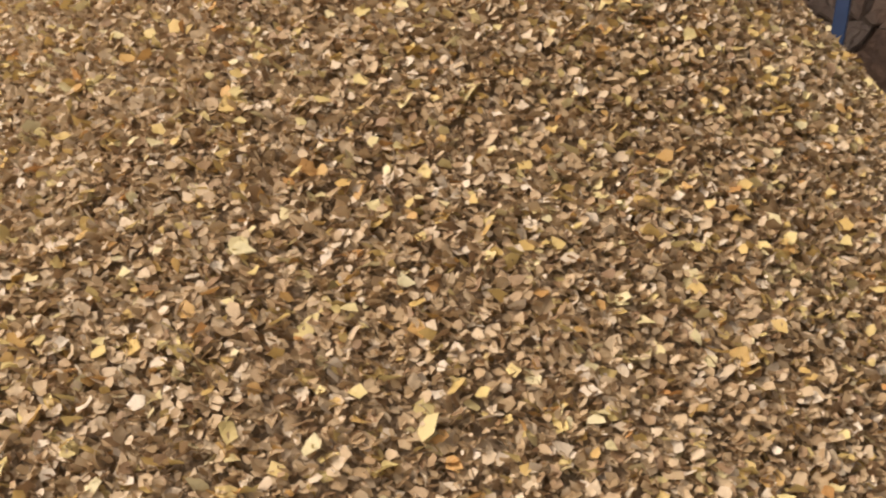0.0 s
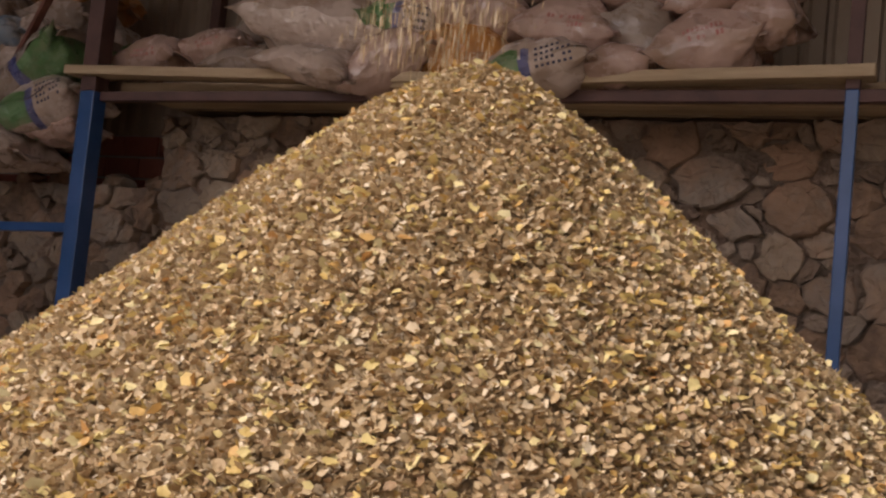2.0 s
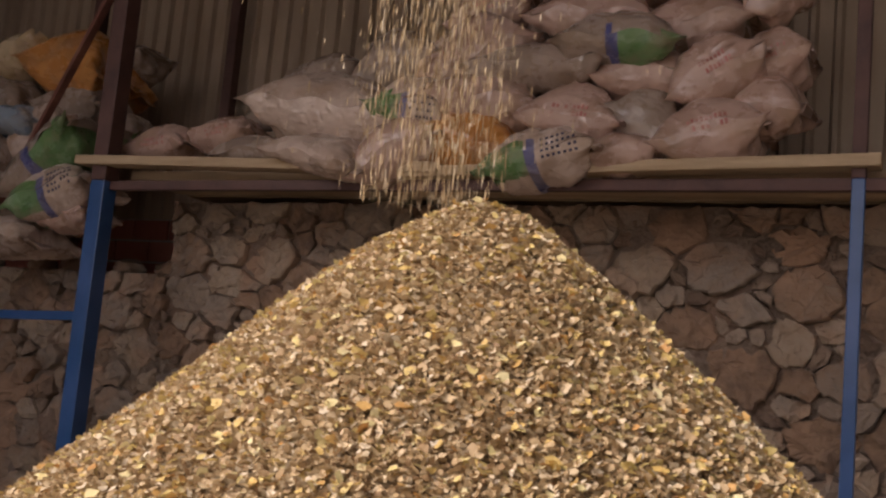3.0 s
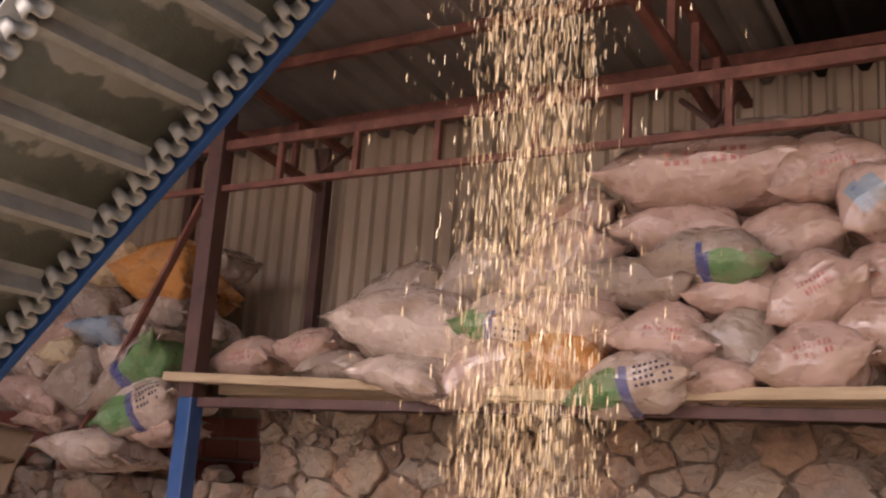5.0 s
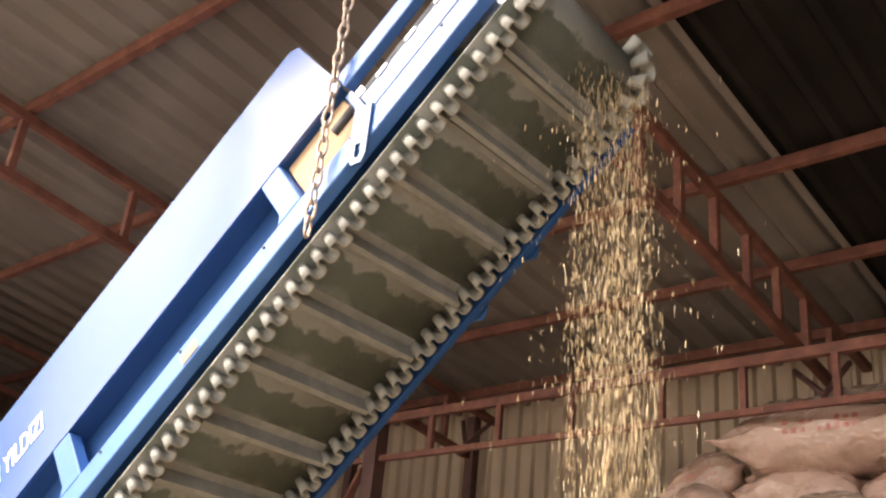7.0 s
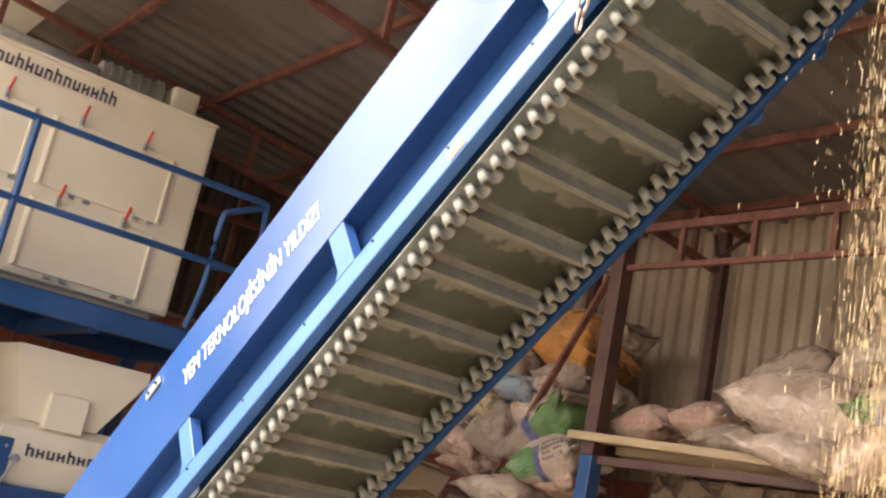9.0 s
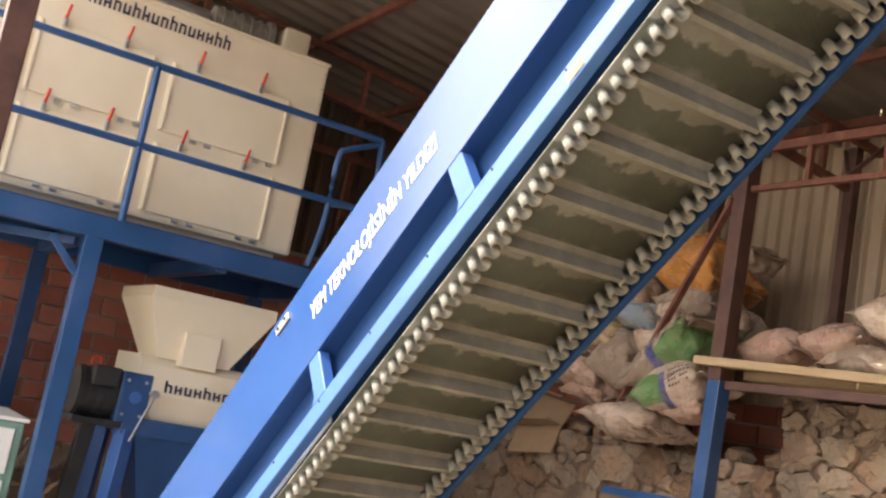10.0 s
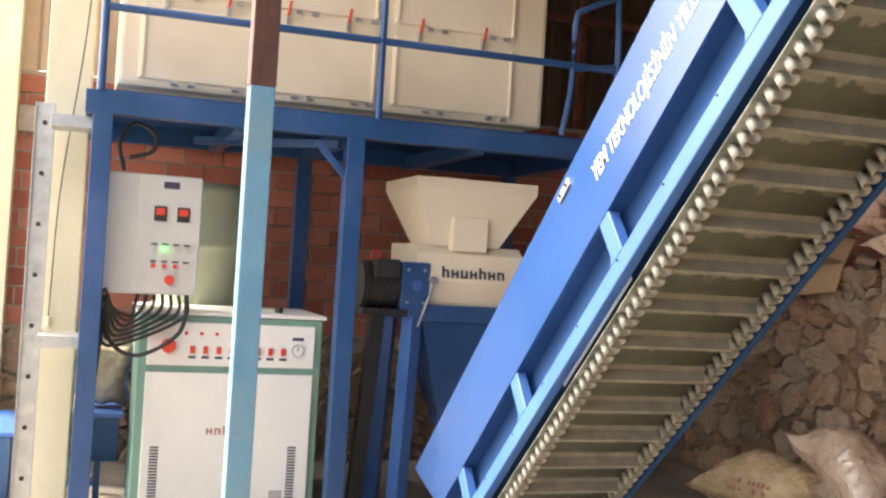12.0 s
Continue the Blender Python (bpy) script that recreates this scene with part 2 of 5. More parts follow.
def bag_material(name, stops, stain):
    """Woven plastic film: glossy, dusty, crumpled in sharp creases at two sizes."""
    m = surface(name, stops, 5, 0.15, 0, 0.5, fine=17, stain=stain, stain_scale=5.5, rough_to=0.40, stretch=(1, 1.3, 1.3))
    nt = m.node_tree
    bump = next(n for n in nt.nodes if n.type == "BUMP")
    bump.inputs["Distance"].default_value = 0.02
    relief = bump.inputs["Height"].links[0].from_node
    relief.noise_type = "RIDGED_MULTIFRACTAL"
    relief.inputs["Detail"].default_value, relief.inputs["Distortion"].default_value = 5, 0.3
    info = nt.nodes.new("ShaderNodeObjectInfo")
    shift = nt.nodes.new("ShaderNodeVectorMath")
    shift.operation = "MULTIPLY_ADD"
    shift.inputs[1].default_value = (9, 7, 5)
    nt.links.new(info.outputs["Random"], shift.inputs[0])
    mp = next(n for n in nt.nodes if n.type == "MAPPING")
    tc = next(n for n in nt.nodes if n.type == "TEX_COORD")
    nt.links.new(tc.outputs["Object"], shift.inputs[2])
    nt.links.new(shift.outputs[0], mp.inputs["Vector"])
    nt.nodes["Principled BSDF"].inputs["Specular IOR Level"].default_value = 1.0
    return m


BAG = {
    "pink": bag_material("dusty_pink_woven_plastic", [(0.3, (0.397, 0.253, 0.194)), (0.7, (0.552, 0.376, 0.301))], (0.376, 0.242, 0.170)),
    "white": bag_material("dusty_white_woven_plastic", [(0.3, (0.463, 0.345, 0.267)), (0.7, (0.607, 0.474, 0.388))], (0.408, 0.288, 0.209)),
    "grey": bag_material("dirty_grey_woven_plastic", [(0.3, (0.276, 0.206, 0.160)), (0.7, (0.431, 0.330, 0.262))], (0.298, 0.216, 0.155)),
    "orange": bag_material("orange_woven_plastic", [(0.3, (0.486, 0.195, 0.049)), (0.7, (0.618, 0.288, 0.087))], (0.397, 0.195, 0.087)),
    "blue": bag_material("blue_grey_woven_plastic", [(0.3, (0.187, 0.247, 0.310)), (0.7, (0.298, 0.350, 0.397))], (0.331, 0.288, 0.252)),
    "yellowish": bag_material("straw_yellow_woven_plastic", [(0.3, (0.574, 0.433, 0.252)), (0.7, (0.684, 0.536, 0.339))], (0.497, 0.360, 0.233)),
    "green": bag_material("green_printed_plastic", [(0.3, (0.077, 0.175, 0.063)), (0.7, (0.144, 0.268, 0.097))], (0.221, 0.227, 0.127)),
    "navy": bag_material("navy_printed_plastic", [(0.3, (0.066, 0.073, 0.194)), (0.7, (0.110, 0.113, 0.262))], (0.176, 0.154, 0.194)),
}


# ---------------------------------------------------------------- building blocks
def link_bm(name, bm, material, parent=None, label="", smooth=False):
    me = bpy.data.meshes.new(name)
    bm.to_mesh(me)
    bm.free()
    if smooth:
        for p in me.polygons:
            p.use_smooth = True
    for mm in material if isinstance(material, (list, tuple)) else [material]:
        me.materials.append(mm)
    ob = new(name, me)
    if parent is not None:
        ob.parent = parent
    return tagged(ob, label)


def part(name, bm, material, parent, label="", smooth=False):
    return link_bm(name, bm, material, parent, label, smooth)


def thing(name, label, category, at=(0, 0, 0), group="", kind=""):
    ob = new(name)
    ob.empty_display_size = 0.1
    ob.location = at
    bpy.context.view_layer.update()
    return tagged(ob, label, category, group, kind)


def add_box(bm, lo, hi, bevel=0.0, m=None):
    """A box between two corners, with bevelled edges, put through the matrix m."""
    b2 = bmesh.new()
    bmesh.ops.create_cube(b2, size=1)
    d = [hi[i] - lo[i] for i in range(3)]
    for v in b2.verts:
        v.co = Vector([(lo[i] + hi[i]) / 2 + v.co[i] * d[i] for i in range(3)])
    if bevel:
        bmesh.ops.bevel(b2, geom=b2.edges[:], offset=min(bevel, min(map(abs, d)) * 0.45), segments=2, affect="EDGES", profile=0.6)
    if m is not None:
        bmesh.ops.transform(b2, matrix=m, verts=b2.verts[:])
    me = bpy.data.meshes.new("tmp")
    b2.to_mesh(me)
    b2.free()
    bm.from_mesh(me)
    bpy.data.meshes.remove(me)
    return bm


def box(lo, hi, bevel=0.004, m=None):
    return add_box(bmesh.new(), lo, hi, bevel, m)


def add_bar(bm, a, b, w, h=None, bevel=0.004, seg=0):
    """A straight bar from a to b, square of w by h, or round with seg sides."""
    a, b = Vector(a), Vector(b)
    d = b - a
    q = d.to_track_quat("Z", "Y" if abs(d.normalized().z) < 0.95 else "X")
    mt = Matrix.Translation(a) @ q.to_matrix().to_4x4()
    h = h or w
    if seg:
        b2 = bmesh.new()
        bmesh.ops.create_cone(b2, cap_ends=True, segments=seg, radius1=w / 2, radius2=w / 2, depth=d.length)
        bmesh.ops.transform(b2, matrix=mt @ Matrix.Translation((0, 0, d.length / 2)), verts=b2.verts[:])
        me = bpy.data.meshes.new("tmp")
        b2.to_mesh(me)
        b2.free()
        bm.from_mesh(me)
        bpy.data.meshes.remove(me)
    else:
        add_box(bm, (-w / 2, -h / 2, 0), (w / 2, h / 2, d.length), bevel, mt)
    return bm


def bar(a, b, w, h=None, bevel=0.004, seg=0):
    return add_bar(bmesh.new(), a, b, w, h, bevel, seg)


def prism(profile, lo, hi, axis="y", m=None, bevel=0.0):
    """A closed outline (pairs) in the plane across the axis, drawn out from lo to hi."""
    bm = bmesh.new()
    put = {"y": lambda p, k: (p[0], k, p[1]), "x": lambda p, k: (k, p[0], p[1]), "z": lambda p, k: (p[0], p[1], k)}[axis]
    a = [bm.verts.new(put(p, lo)) for p in profile]
    b = [bm.verts.new(put(p, hi)) for p in profile]
    bm.faces.new(a)
    bm.faces.new(b[::-1])
    n = len(a)
    for i in range(n):
        bm.faces.new((a[i], b[i], b[(i + 1) % n], a[(i + 1) % n]))
    bmesh.ops.recalc_face_normals(bm, faces=bm.faces[:])
    if bevel:
        bmesh.ops.bevel(bm, geom=bm.edges[:], offset=bevel, segments=1, affect="EDGES")
    if m is not None:
        bmesh.ops.transform(bm, matrix=m, verts=bm.verts[:])
    return bm


def tube(points, radius, seg=8):
    """A round tube along a smooth run of points."""
    pts = [Vector(p) for p in points]
    fine = []
    for i in range(len(pts) - 1):
        p0, p1, p2, p3 = pts[max(i - 1, 0)], pts[i], pts[i + 1], pts[min(i + 2, len(pts) - 1)]
        for k in range(6):
            t = k / 6
            fine.append(0.5 * ((2 * p1) + (p2 - p0) * t + (2 * p0 - 5 * p1 + 4 * p2 - p3) * t * t + (3 * p1 - p0 - 3 * p2 + p3) * t ** 3))
    fine.append(pts[-1])
    bm = bmesh.new()
    rings = []
    for i, p in enumerate(fine):
        d = (fine[min(i + 1, len(fine) - 1)] - fine[max(i - 1, 0)]).normalized()
        q = d.to_track_quat("Z", "Y")
        rings.append([bm.verts.new(p + q @ Vector((radius * math.cos(2 * math.pi * k / seg), radius * math.sin(2 * math.pi * k / seg), 0))) for k in range(seg)])
    for r, s in zip(rings, rings[1:]):
        for k in range(seg):
            bm.faces.new((r[k], r[(k + 1) % seg], s[(k + 1) % seg], s[k]))
    bm.faces.new(rings[0][::-1])
    bm.faces.new(rings[-1])
    return bm


def words(name, text, size, m, material, parent, depth=0.001, bold=0.0, width=None):
    cu = bpy.data.curves.new(name, "FONT")
    cu.body, cu.size, cu.extrude, cu.offset = text, size, depth, bold
    tmp = new("tmp_text", cu)
    bpy.context.view_layer.update()
    me = bpy.data.meshes.new_from_object(tmp.evaluated_get(bpy.context.evaluated_depsgraph_get()))
    bpy.data.objects.remove(tmp)
    if width:
        me.transform(Matrix.Diagonal((width / max(v.co.x for v in me.vertices), 1, 1, 1)))
    me.transform(m)
    me.materials.clear()
    me.materials.append(material)
    ob = new(name, me)
    ob.parent = parent
    return ob


def bars_of_writing(name, w, h, count, m, material, parent, seed=0):
    """Unreadable or withheld writing: a row of plain bars, an upright pair and a cross bar for each character."""
    rnd = random.Random(seed)
    bm = bmesh.new()
    step = w / count
    for i in range(count):
        hh = h * rnd.choice((0.72, 0.72, 0.72, 1.0))
        a, b, k = i * step, i * step + step * 0.74, step * 0.22
        add_box(bm, (a, 0, 0), (a + k, hh, 0.002), 0, m)
        add_box(bm, (b - k, 0, 0), (b, h * 0.66, 0.002), 0, m)
        lift = rnd.choice((0.0, 0.27, 0.54)) * h
        add_box(bm, (a + k, lift, 0), (b - k, lift + h * 0.17, 0.002), 0, m)
    return part(name, bm, material, parent)


# ---------------------------------------------------------------- ground
bm = bmesh.new()
bmesh.ops.create_grid(bm, x_segments=60, y_segments=60, size=1)
for v in bm.verts:
    r = max(abs(v.co.x), abs(v.co.y))
    k = 12 * r + 1500 * max(0, r - 0.6) ** 3
    s = k / r if r > 1e-6 else 0
    v.co = Vector((v.co.x * s, v.co.y * s, 0.012 * noise.noise(v.co * 30)))
tagged(link_bm("ground", bm, M["ground"], smooth=True), "dusty grey concrete ground strewn with feed", "ground", kind="structure")


def corrugated(x0, x1, z0, z1, pitch, depth, frame_m):
    """A ribbed sheet: trapezoid ribs across x, drawn out along z, 3 mm thick."""
    bm = bmesh.new()
    xs, i = [], 0
    while x0 + i * pitch < x1:
        for f, d in ((0, 0), (0.55, 0), (0.68, 1), (0.87, 1)):
            xs.append((x0 + (i + f) * pitch, d * depth))
        i += 1
    for side in (0.0, 0.003):
        lo = [bm.verts.new((px, py + side, z0)) for px, py in xs]
        hi = [bm.verts.new((px, py + side, z1)) for px, py in xs]
        for k in range(len(xs) - 1):
            f = (lo[k], lo[k + 1], hi[k + 1], hi[k])
            bm.faces.new(f if side == 0 else f[::-1])
    bmesh.ops.transform(bm, matrix=frame_m, verts=bm.verts[:])
    return bm


BACK, LEFT, RIGHT = 5.75, -8.6, 4.2


def roof_z(y):
    return 4.22 + 0.11 * (BACK - y)


# back wall: sheet metal over masonry
wall_back = tagged(link_bm("wall_back", corrugated(LEFT, RIGHT, 2.3, 4.6, 0.127, -0.032, pose(0, BACK, 0)), M["sheet"]), "weathered tan ribbed sheet-metal wall", "wall", kind="structure")
base = tagged(link_bm("wall_back_base", box((LEFT, BACK + 0.02, 0), (RIGHT, BACK + 0.25, 2.55), 0), M["joint"]), "cement-jointed masonry behind the ledge", "wall", kind="structure")
# stone retaining wall, higher under the plank shelf
wall_stone = tagged(link_bm("wall_stone", add_box(box((-4.3, 5.06, 0), (RIGHT, BACK - 0.01, 2.28), 0.01), (LEFT, 5.06, 0), (-4.3, BACK - 0.01, 1.86), 0.01), M["mortar"]), "rough field-stone retaining wall in brown earth mortar", "wall", kind="structure")
# left wall: brick below, dark sheet above
wall_left = tagged(link_bm("wall_left", box((LEFT - 0.22, -1.3, 0), (LEFT, BACK + 0.25, 3.0), 0), M["joint"]), "red hollow-brick wall with grey joints", "wall", kind="structure")
upper = tagged(link_bm("wall_left_upper", corrugated(1.1, BACK, 3.0, 5.1, 0.2, 0.035, Matrix.Translation((LEFT, 0, 0)) @ pose(0, 0, 0, 0, 0, 90)), M["oldsheet"]), "dark corroded ribbed sheet wall", "wall", kind="structure")
front_upper = tagged(link_bm("wall_left_front", corrugated(-1.3, 1.1, 3.0, 5.1, 0.2, -0.035, Matrix.Translation((LEFT, 0, 0)) @ pose(0, 0, 0, 0, 0, 90)), M["sheet"]), "tan ribbed sheet wall near the open front", "wall", kind="structure")
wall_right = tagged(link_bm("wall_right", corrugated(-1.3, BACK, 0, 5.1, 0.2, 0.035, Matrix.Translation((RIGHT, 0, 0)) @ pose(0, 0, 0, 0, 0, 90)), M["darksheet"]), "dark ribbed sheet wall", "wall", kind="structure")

# roof: ribbed sheets along the slope, tan to the left of the ridge seam and dark to the right
EAVE = 0.25
slope = math.atan2(0.11, 1)
run = (BACK + 0.2 - EAVE) / math.cos(slope)


def roof_sheet(name, x0, x1, material, label):
    m = Matrix.Translation((0, BACK + 0.2, roof_z(BACK + 0.2))) @ Matrix.Rotation(-slope, 4, "X") @ Matrix(((1, 0, 0, 0), (0, 0, -1, 0), (0, 1, 0, 0), (0, 0, 0, 1)))
    return tagged(link_bm(name, corrugated(x0, x1, 0, run, 0.21, -0.04, m), material), label, "roof", kind="structure")


roof_sheet("ceiling", LEFT - 0.3, -1.42, M["roofsheet"], "dull brown ribbed roof sheets seen from below")
roof_sheet("ceiling_dark", -1.47, RIGHT + 0.3, M["darksheet"], "very dark ribbed roof sheets")

# pale sheet let into the roof over the bins
m_pale = Matrix.Translation((0, 1.44, roof_z(1.44) - 0.05)) @ Matrix.Rotation(-slope, 4, "X")
tagged(link_bm("ceiling_pale", box((LEFT, -1.2, 0), (-5.3, 0, 0.006), 0.001, m_pale), M["palesheet"]), "pale grey roof sheet above the bins", "roof", kind="structure")
# rust-red studs against the brown sheet
for y in (2.75, 3.75, 4.75):
    stud = thing("wall_stud", "rust-red steel stud against the brown sheet wall", "stud", group="wall studs")
    part("shaft", box((LEFT + 0.05, y - 0.03, 3.0), (LEFT + 0.11, y + 0.03, 4.55), 0.004), M["rust"], stud)
rail_w = thing("wall_rail", "rust-red steel rail along the brown sheet wall", "rail")
part("shaft", bar((LEFT + 0.145, 1.1, 3.95), (LEFT + 0.145, BACK, 3.95), 0.06), M["rust"], rail_w)

# purlins and trusses
for y in (0.9, 1.8, 2.75, 3.83, 4.66, 5.4):
    z = roof_z(y) - 0.07
    pu = thing("roof_purlin", "rust-red steel box purlin under the roof sheets", "purlin", group="roof purlins")
    part("beam", bar((LEFT, y, z), (RIGHT, y, z), 0.045, 0.06), M["rust"], pu)
for x in (-1.70, -4.4, -7.2, 1.9):
    tr = thing("roof_truss", "rust-red welded steel roof truss of two chords", "truss", group="roof trusses")
    part("top_chord", bar((x, EAVE, roof_z(EAVE) - 0.14), (x, BACK, roof_z(BACK) - 0.14), 0.05), M["rust"], tr)
    part("bottom_chord", bar((x, EAVE, roof_z(EAVE) - 0.46), (x, BACK - 0.3, roof_z(BACK) - 0.46), 0.05), M["rust"], tr)
    y = EAVE + 0.17
    while y < BACK - 0.3:
        part("strut", bar((x, y, roof_z(y) - 0.46), (x, y, roof_z(y) - 0.14), 0.04), M["rust"], tr)
        y += 0.34 if x == -1.70 else 0.68

# ---------------------------------------------------------------- shelf bay along the stone wall
def steel_post(x, y, z_top, w, split, label, rot=0):
    po = thing("steel_post", label, "post", (x, y, 0), group="steel posts")
    part("painted_shaft", box((-w / 2, -w / 2, 0), (w / 2, w / 2, split), 0.006), M["blue_post"] if w == 0.088 else M["blue"], po, "blue painted lower shaft")
    part("bare_shaft", box((-w / 2 - 0.002, -w / 2 - 0.002, split), (w / 2 + 0.002, w / 2 + 0.002, z_top), 0.006), M["darkrust"], po, "brown primed upper shaft")
    return po


steel_post(-4.37, 4.5, 3.95, 0.10, 2.30, "square steel post, blue below and brown above, at the plank shelf")
steel_post(-0.53, 4.5, 3.95, 0.05, 2.30, "slim steel post, blue below and brown above, at the shelf")
steel_post(-3.7, 0.247, roof_z(0.2) - 0.1, 0.088, 2.295, "free-standing square steel post, pale blue below and brown above")
steel_post(-5.6, 5.5, 4.1, 0.07, 0.3, "brown steel post behind the heap of bags")
steel_post(-4.5, 5.62, 4.1, 0.07, 0.3, "brown steel post against the sheet wall")

frame_t = thing("steel_rail_frame", "rust-red welded lattice beam above the plank shelf", "beam")
part("top_rail", bar((-5.6, 4.5, 3.74), (RIGHT, 4.5, 3.70), 0.042, 0.055), M["rust"], frame_t)
part("bottom_rail", bar((-5.6, 4.5, 3.49), (RIGHT, 4.5, 3.43), 0.036, 0.036), M["rust"], frame_t)
for x in (-3.914, -3.40, -2.9, -2.35, -1.9, -1.44, -0.55, 0.4):
    part("strut", bar((x, 4.5, 3.47), (x, 4.5, 3.73), 0.035), M["rust"], frame_t)
for x, s in ((-3.66, -1), (-1.52, -1)):
    part("brace", bar((x, 4.52, 3.52), (x - 0.22, 4.75, 3.74), 0.024), M["darkrust"], frame_t)
    part("brace", bar((x, 4.52, 3.50), (x + 0.06, 4.75, 3.74), 0.024), M["darkrust"], frame_t)
br = thing("post_brace", "thin rusty steel brace leaning from the post to the ledge", "brace")
part("rod", bar((-4.42, 4.46, 3.42), (-5.55, 4.68, 1.88), 0.045, 0.03), M["rust"], br)
rl = thing("side_rail", "short blue steel rail welded to the post", "rail")
part("rod", bar((-5.25, 4.52, 1.53), (-4.42, 4.5, 1.56), 0.05), M["blue"], rl)

shelf = thing("plank_shelf", "sagging shelf of pale rough planks on the stone wall", "shelf")
for i, (xa, za, xb, zb, y) in enumerate(((-4.52, 2.41, -2.3, 2.345, 4.47), (-2.75, 2.325, -0.45, 2.365, 4.49), (-4.3, 2.36, -0.4, 2.34, 4.72), (-4.3, 2.36, -0.4, 2.34, 4.96), (-4.3, 2.36, -0.4, 2.34, 5.2), (-4.3, 2.36, -0.4, 2.34, 5.44), (-0.4, 2.36, 3.9, 2.36, 4.55), (-0.4, 2.355, 3.9, 2.35, 4.8))):
    part("plank", bar((xa, y, za), (xb, y, zb), 0.2 if i > 1 else 0.12, 0.05, 0.008), M["wood"], shelf)
rail_s = thing("shelf_bearer", "dark steel bearer under the plank shelf", "beam")
part("rail", bar((-4.37, 4.52, 2.28), (RIGHT, 4.52, 2.28), 0.05, 0.05), M["darkrust"], rail_s)


def pillow(L, H, D, seed):
    """A stuffed sack: two sheets sewn round the edge, with drawn-out corners, folds and creases."""
    bm = bmesh.new()
    off = Vector((seed * 3.7, seed * 1.3, seed * 7.1))
    nu, nv = 44, 26
    grids = []
    for side in (1, -1):
        g = []
        for i in range(nu + 1):
            row = []
            for j in range(nv + 1):
                u, v = -1 + 2 * i / nu, -1 + 2 * j / nv
                t = ((1 - abs(u) ** 2.5) ** 0.72) * ((1 - abs(v) ** 2.4) ** 0.6)
                pull = 1 - 0.20 * (1 - abs(v) ** 2) * abs(u) ** 3 + 0.10 * abs(v) ** 8 * abs(u) ** 4
                x = u * L / 2 * pull
                y = v * D / 2 * (1 - 0.13 * (1 - abs(u) ** 2))
                q = Vector((x, y, side * 0.1)) + off
                big = noise.noise(q * 3.5)
                fold = 1 - 2 * abs(noise.noise(Vector((q.x * 6, q.y * 4, side + seed))))
                fan = math.sin((v * 9 + 3 * noise.noise(q * 4)) + seed) * abs(u) ** 2.2
                crease = 1 - abs(noise.noise(Vector((q.x * 15, q.y * 8, side * 2.0 + seed)))) * 2
                z = side * t * H / 2 * (1 + 0.22 * big)
                z += side * t ** 0.5 * (0.018 * fold + 0.030 * fan + 0.013 * crease)
                edge = 1 - t
                y += 0.012 * noise.noise(q * 12) * edge
                z += 0.10 * H * noise.noise(Vector((x * 3, y * 3, seed))) + edge * 0.016 * math.sin(x * 21 + seed) * (abs(v) > 0.9)
                z += -0.16 * H * (abs(u) ** 2)
                row.append(bm.verts.new((x, y, z)))
            g.append(row)
        grids.append(g)
        for i in range(nu):
            for j in range(nv):
                f = (g[i][j], g[i + 1][j], g[i + 1][j + 1], g[i][j + 1])
                bm.faces.new(f if side > 0 else f[::-1])
    bmesh.ops.remove_doubles(bm, verts=bm.verts[:], dist=0.0004)
    return bm


bag_count = [0]
LABELS = {
    "pink": "dusty pink woven plastic feed sack, full, on the stack", "pink_print": "dusty pink woven feed sack with red print, full", "pink_blue": "pink woven feed sack with a blue patch",
    "white": "dusty white woven plastic feed sack, plump", "yellowish_print": "straw-brown paper sack with faded red print", "grey": "dirty grey woven plastic sack, slumped", "orange": "orange woven plastic sack, crumpled",
    "blue": "folded blue-grey plastic sack", "yellowish": "straw-yellow woven sack lying on the heap", "green_grey": "grey feed sack with a green printed band and blue stripe",
    "green_white": "white feed sack with green panel, navy stripe and small print",
}


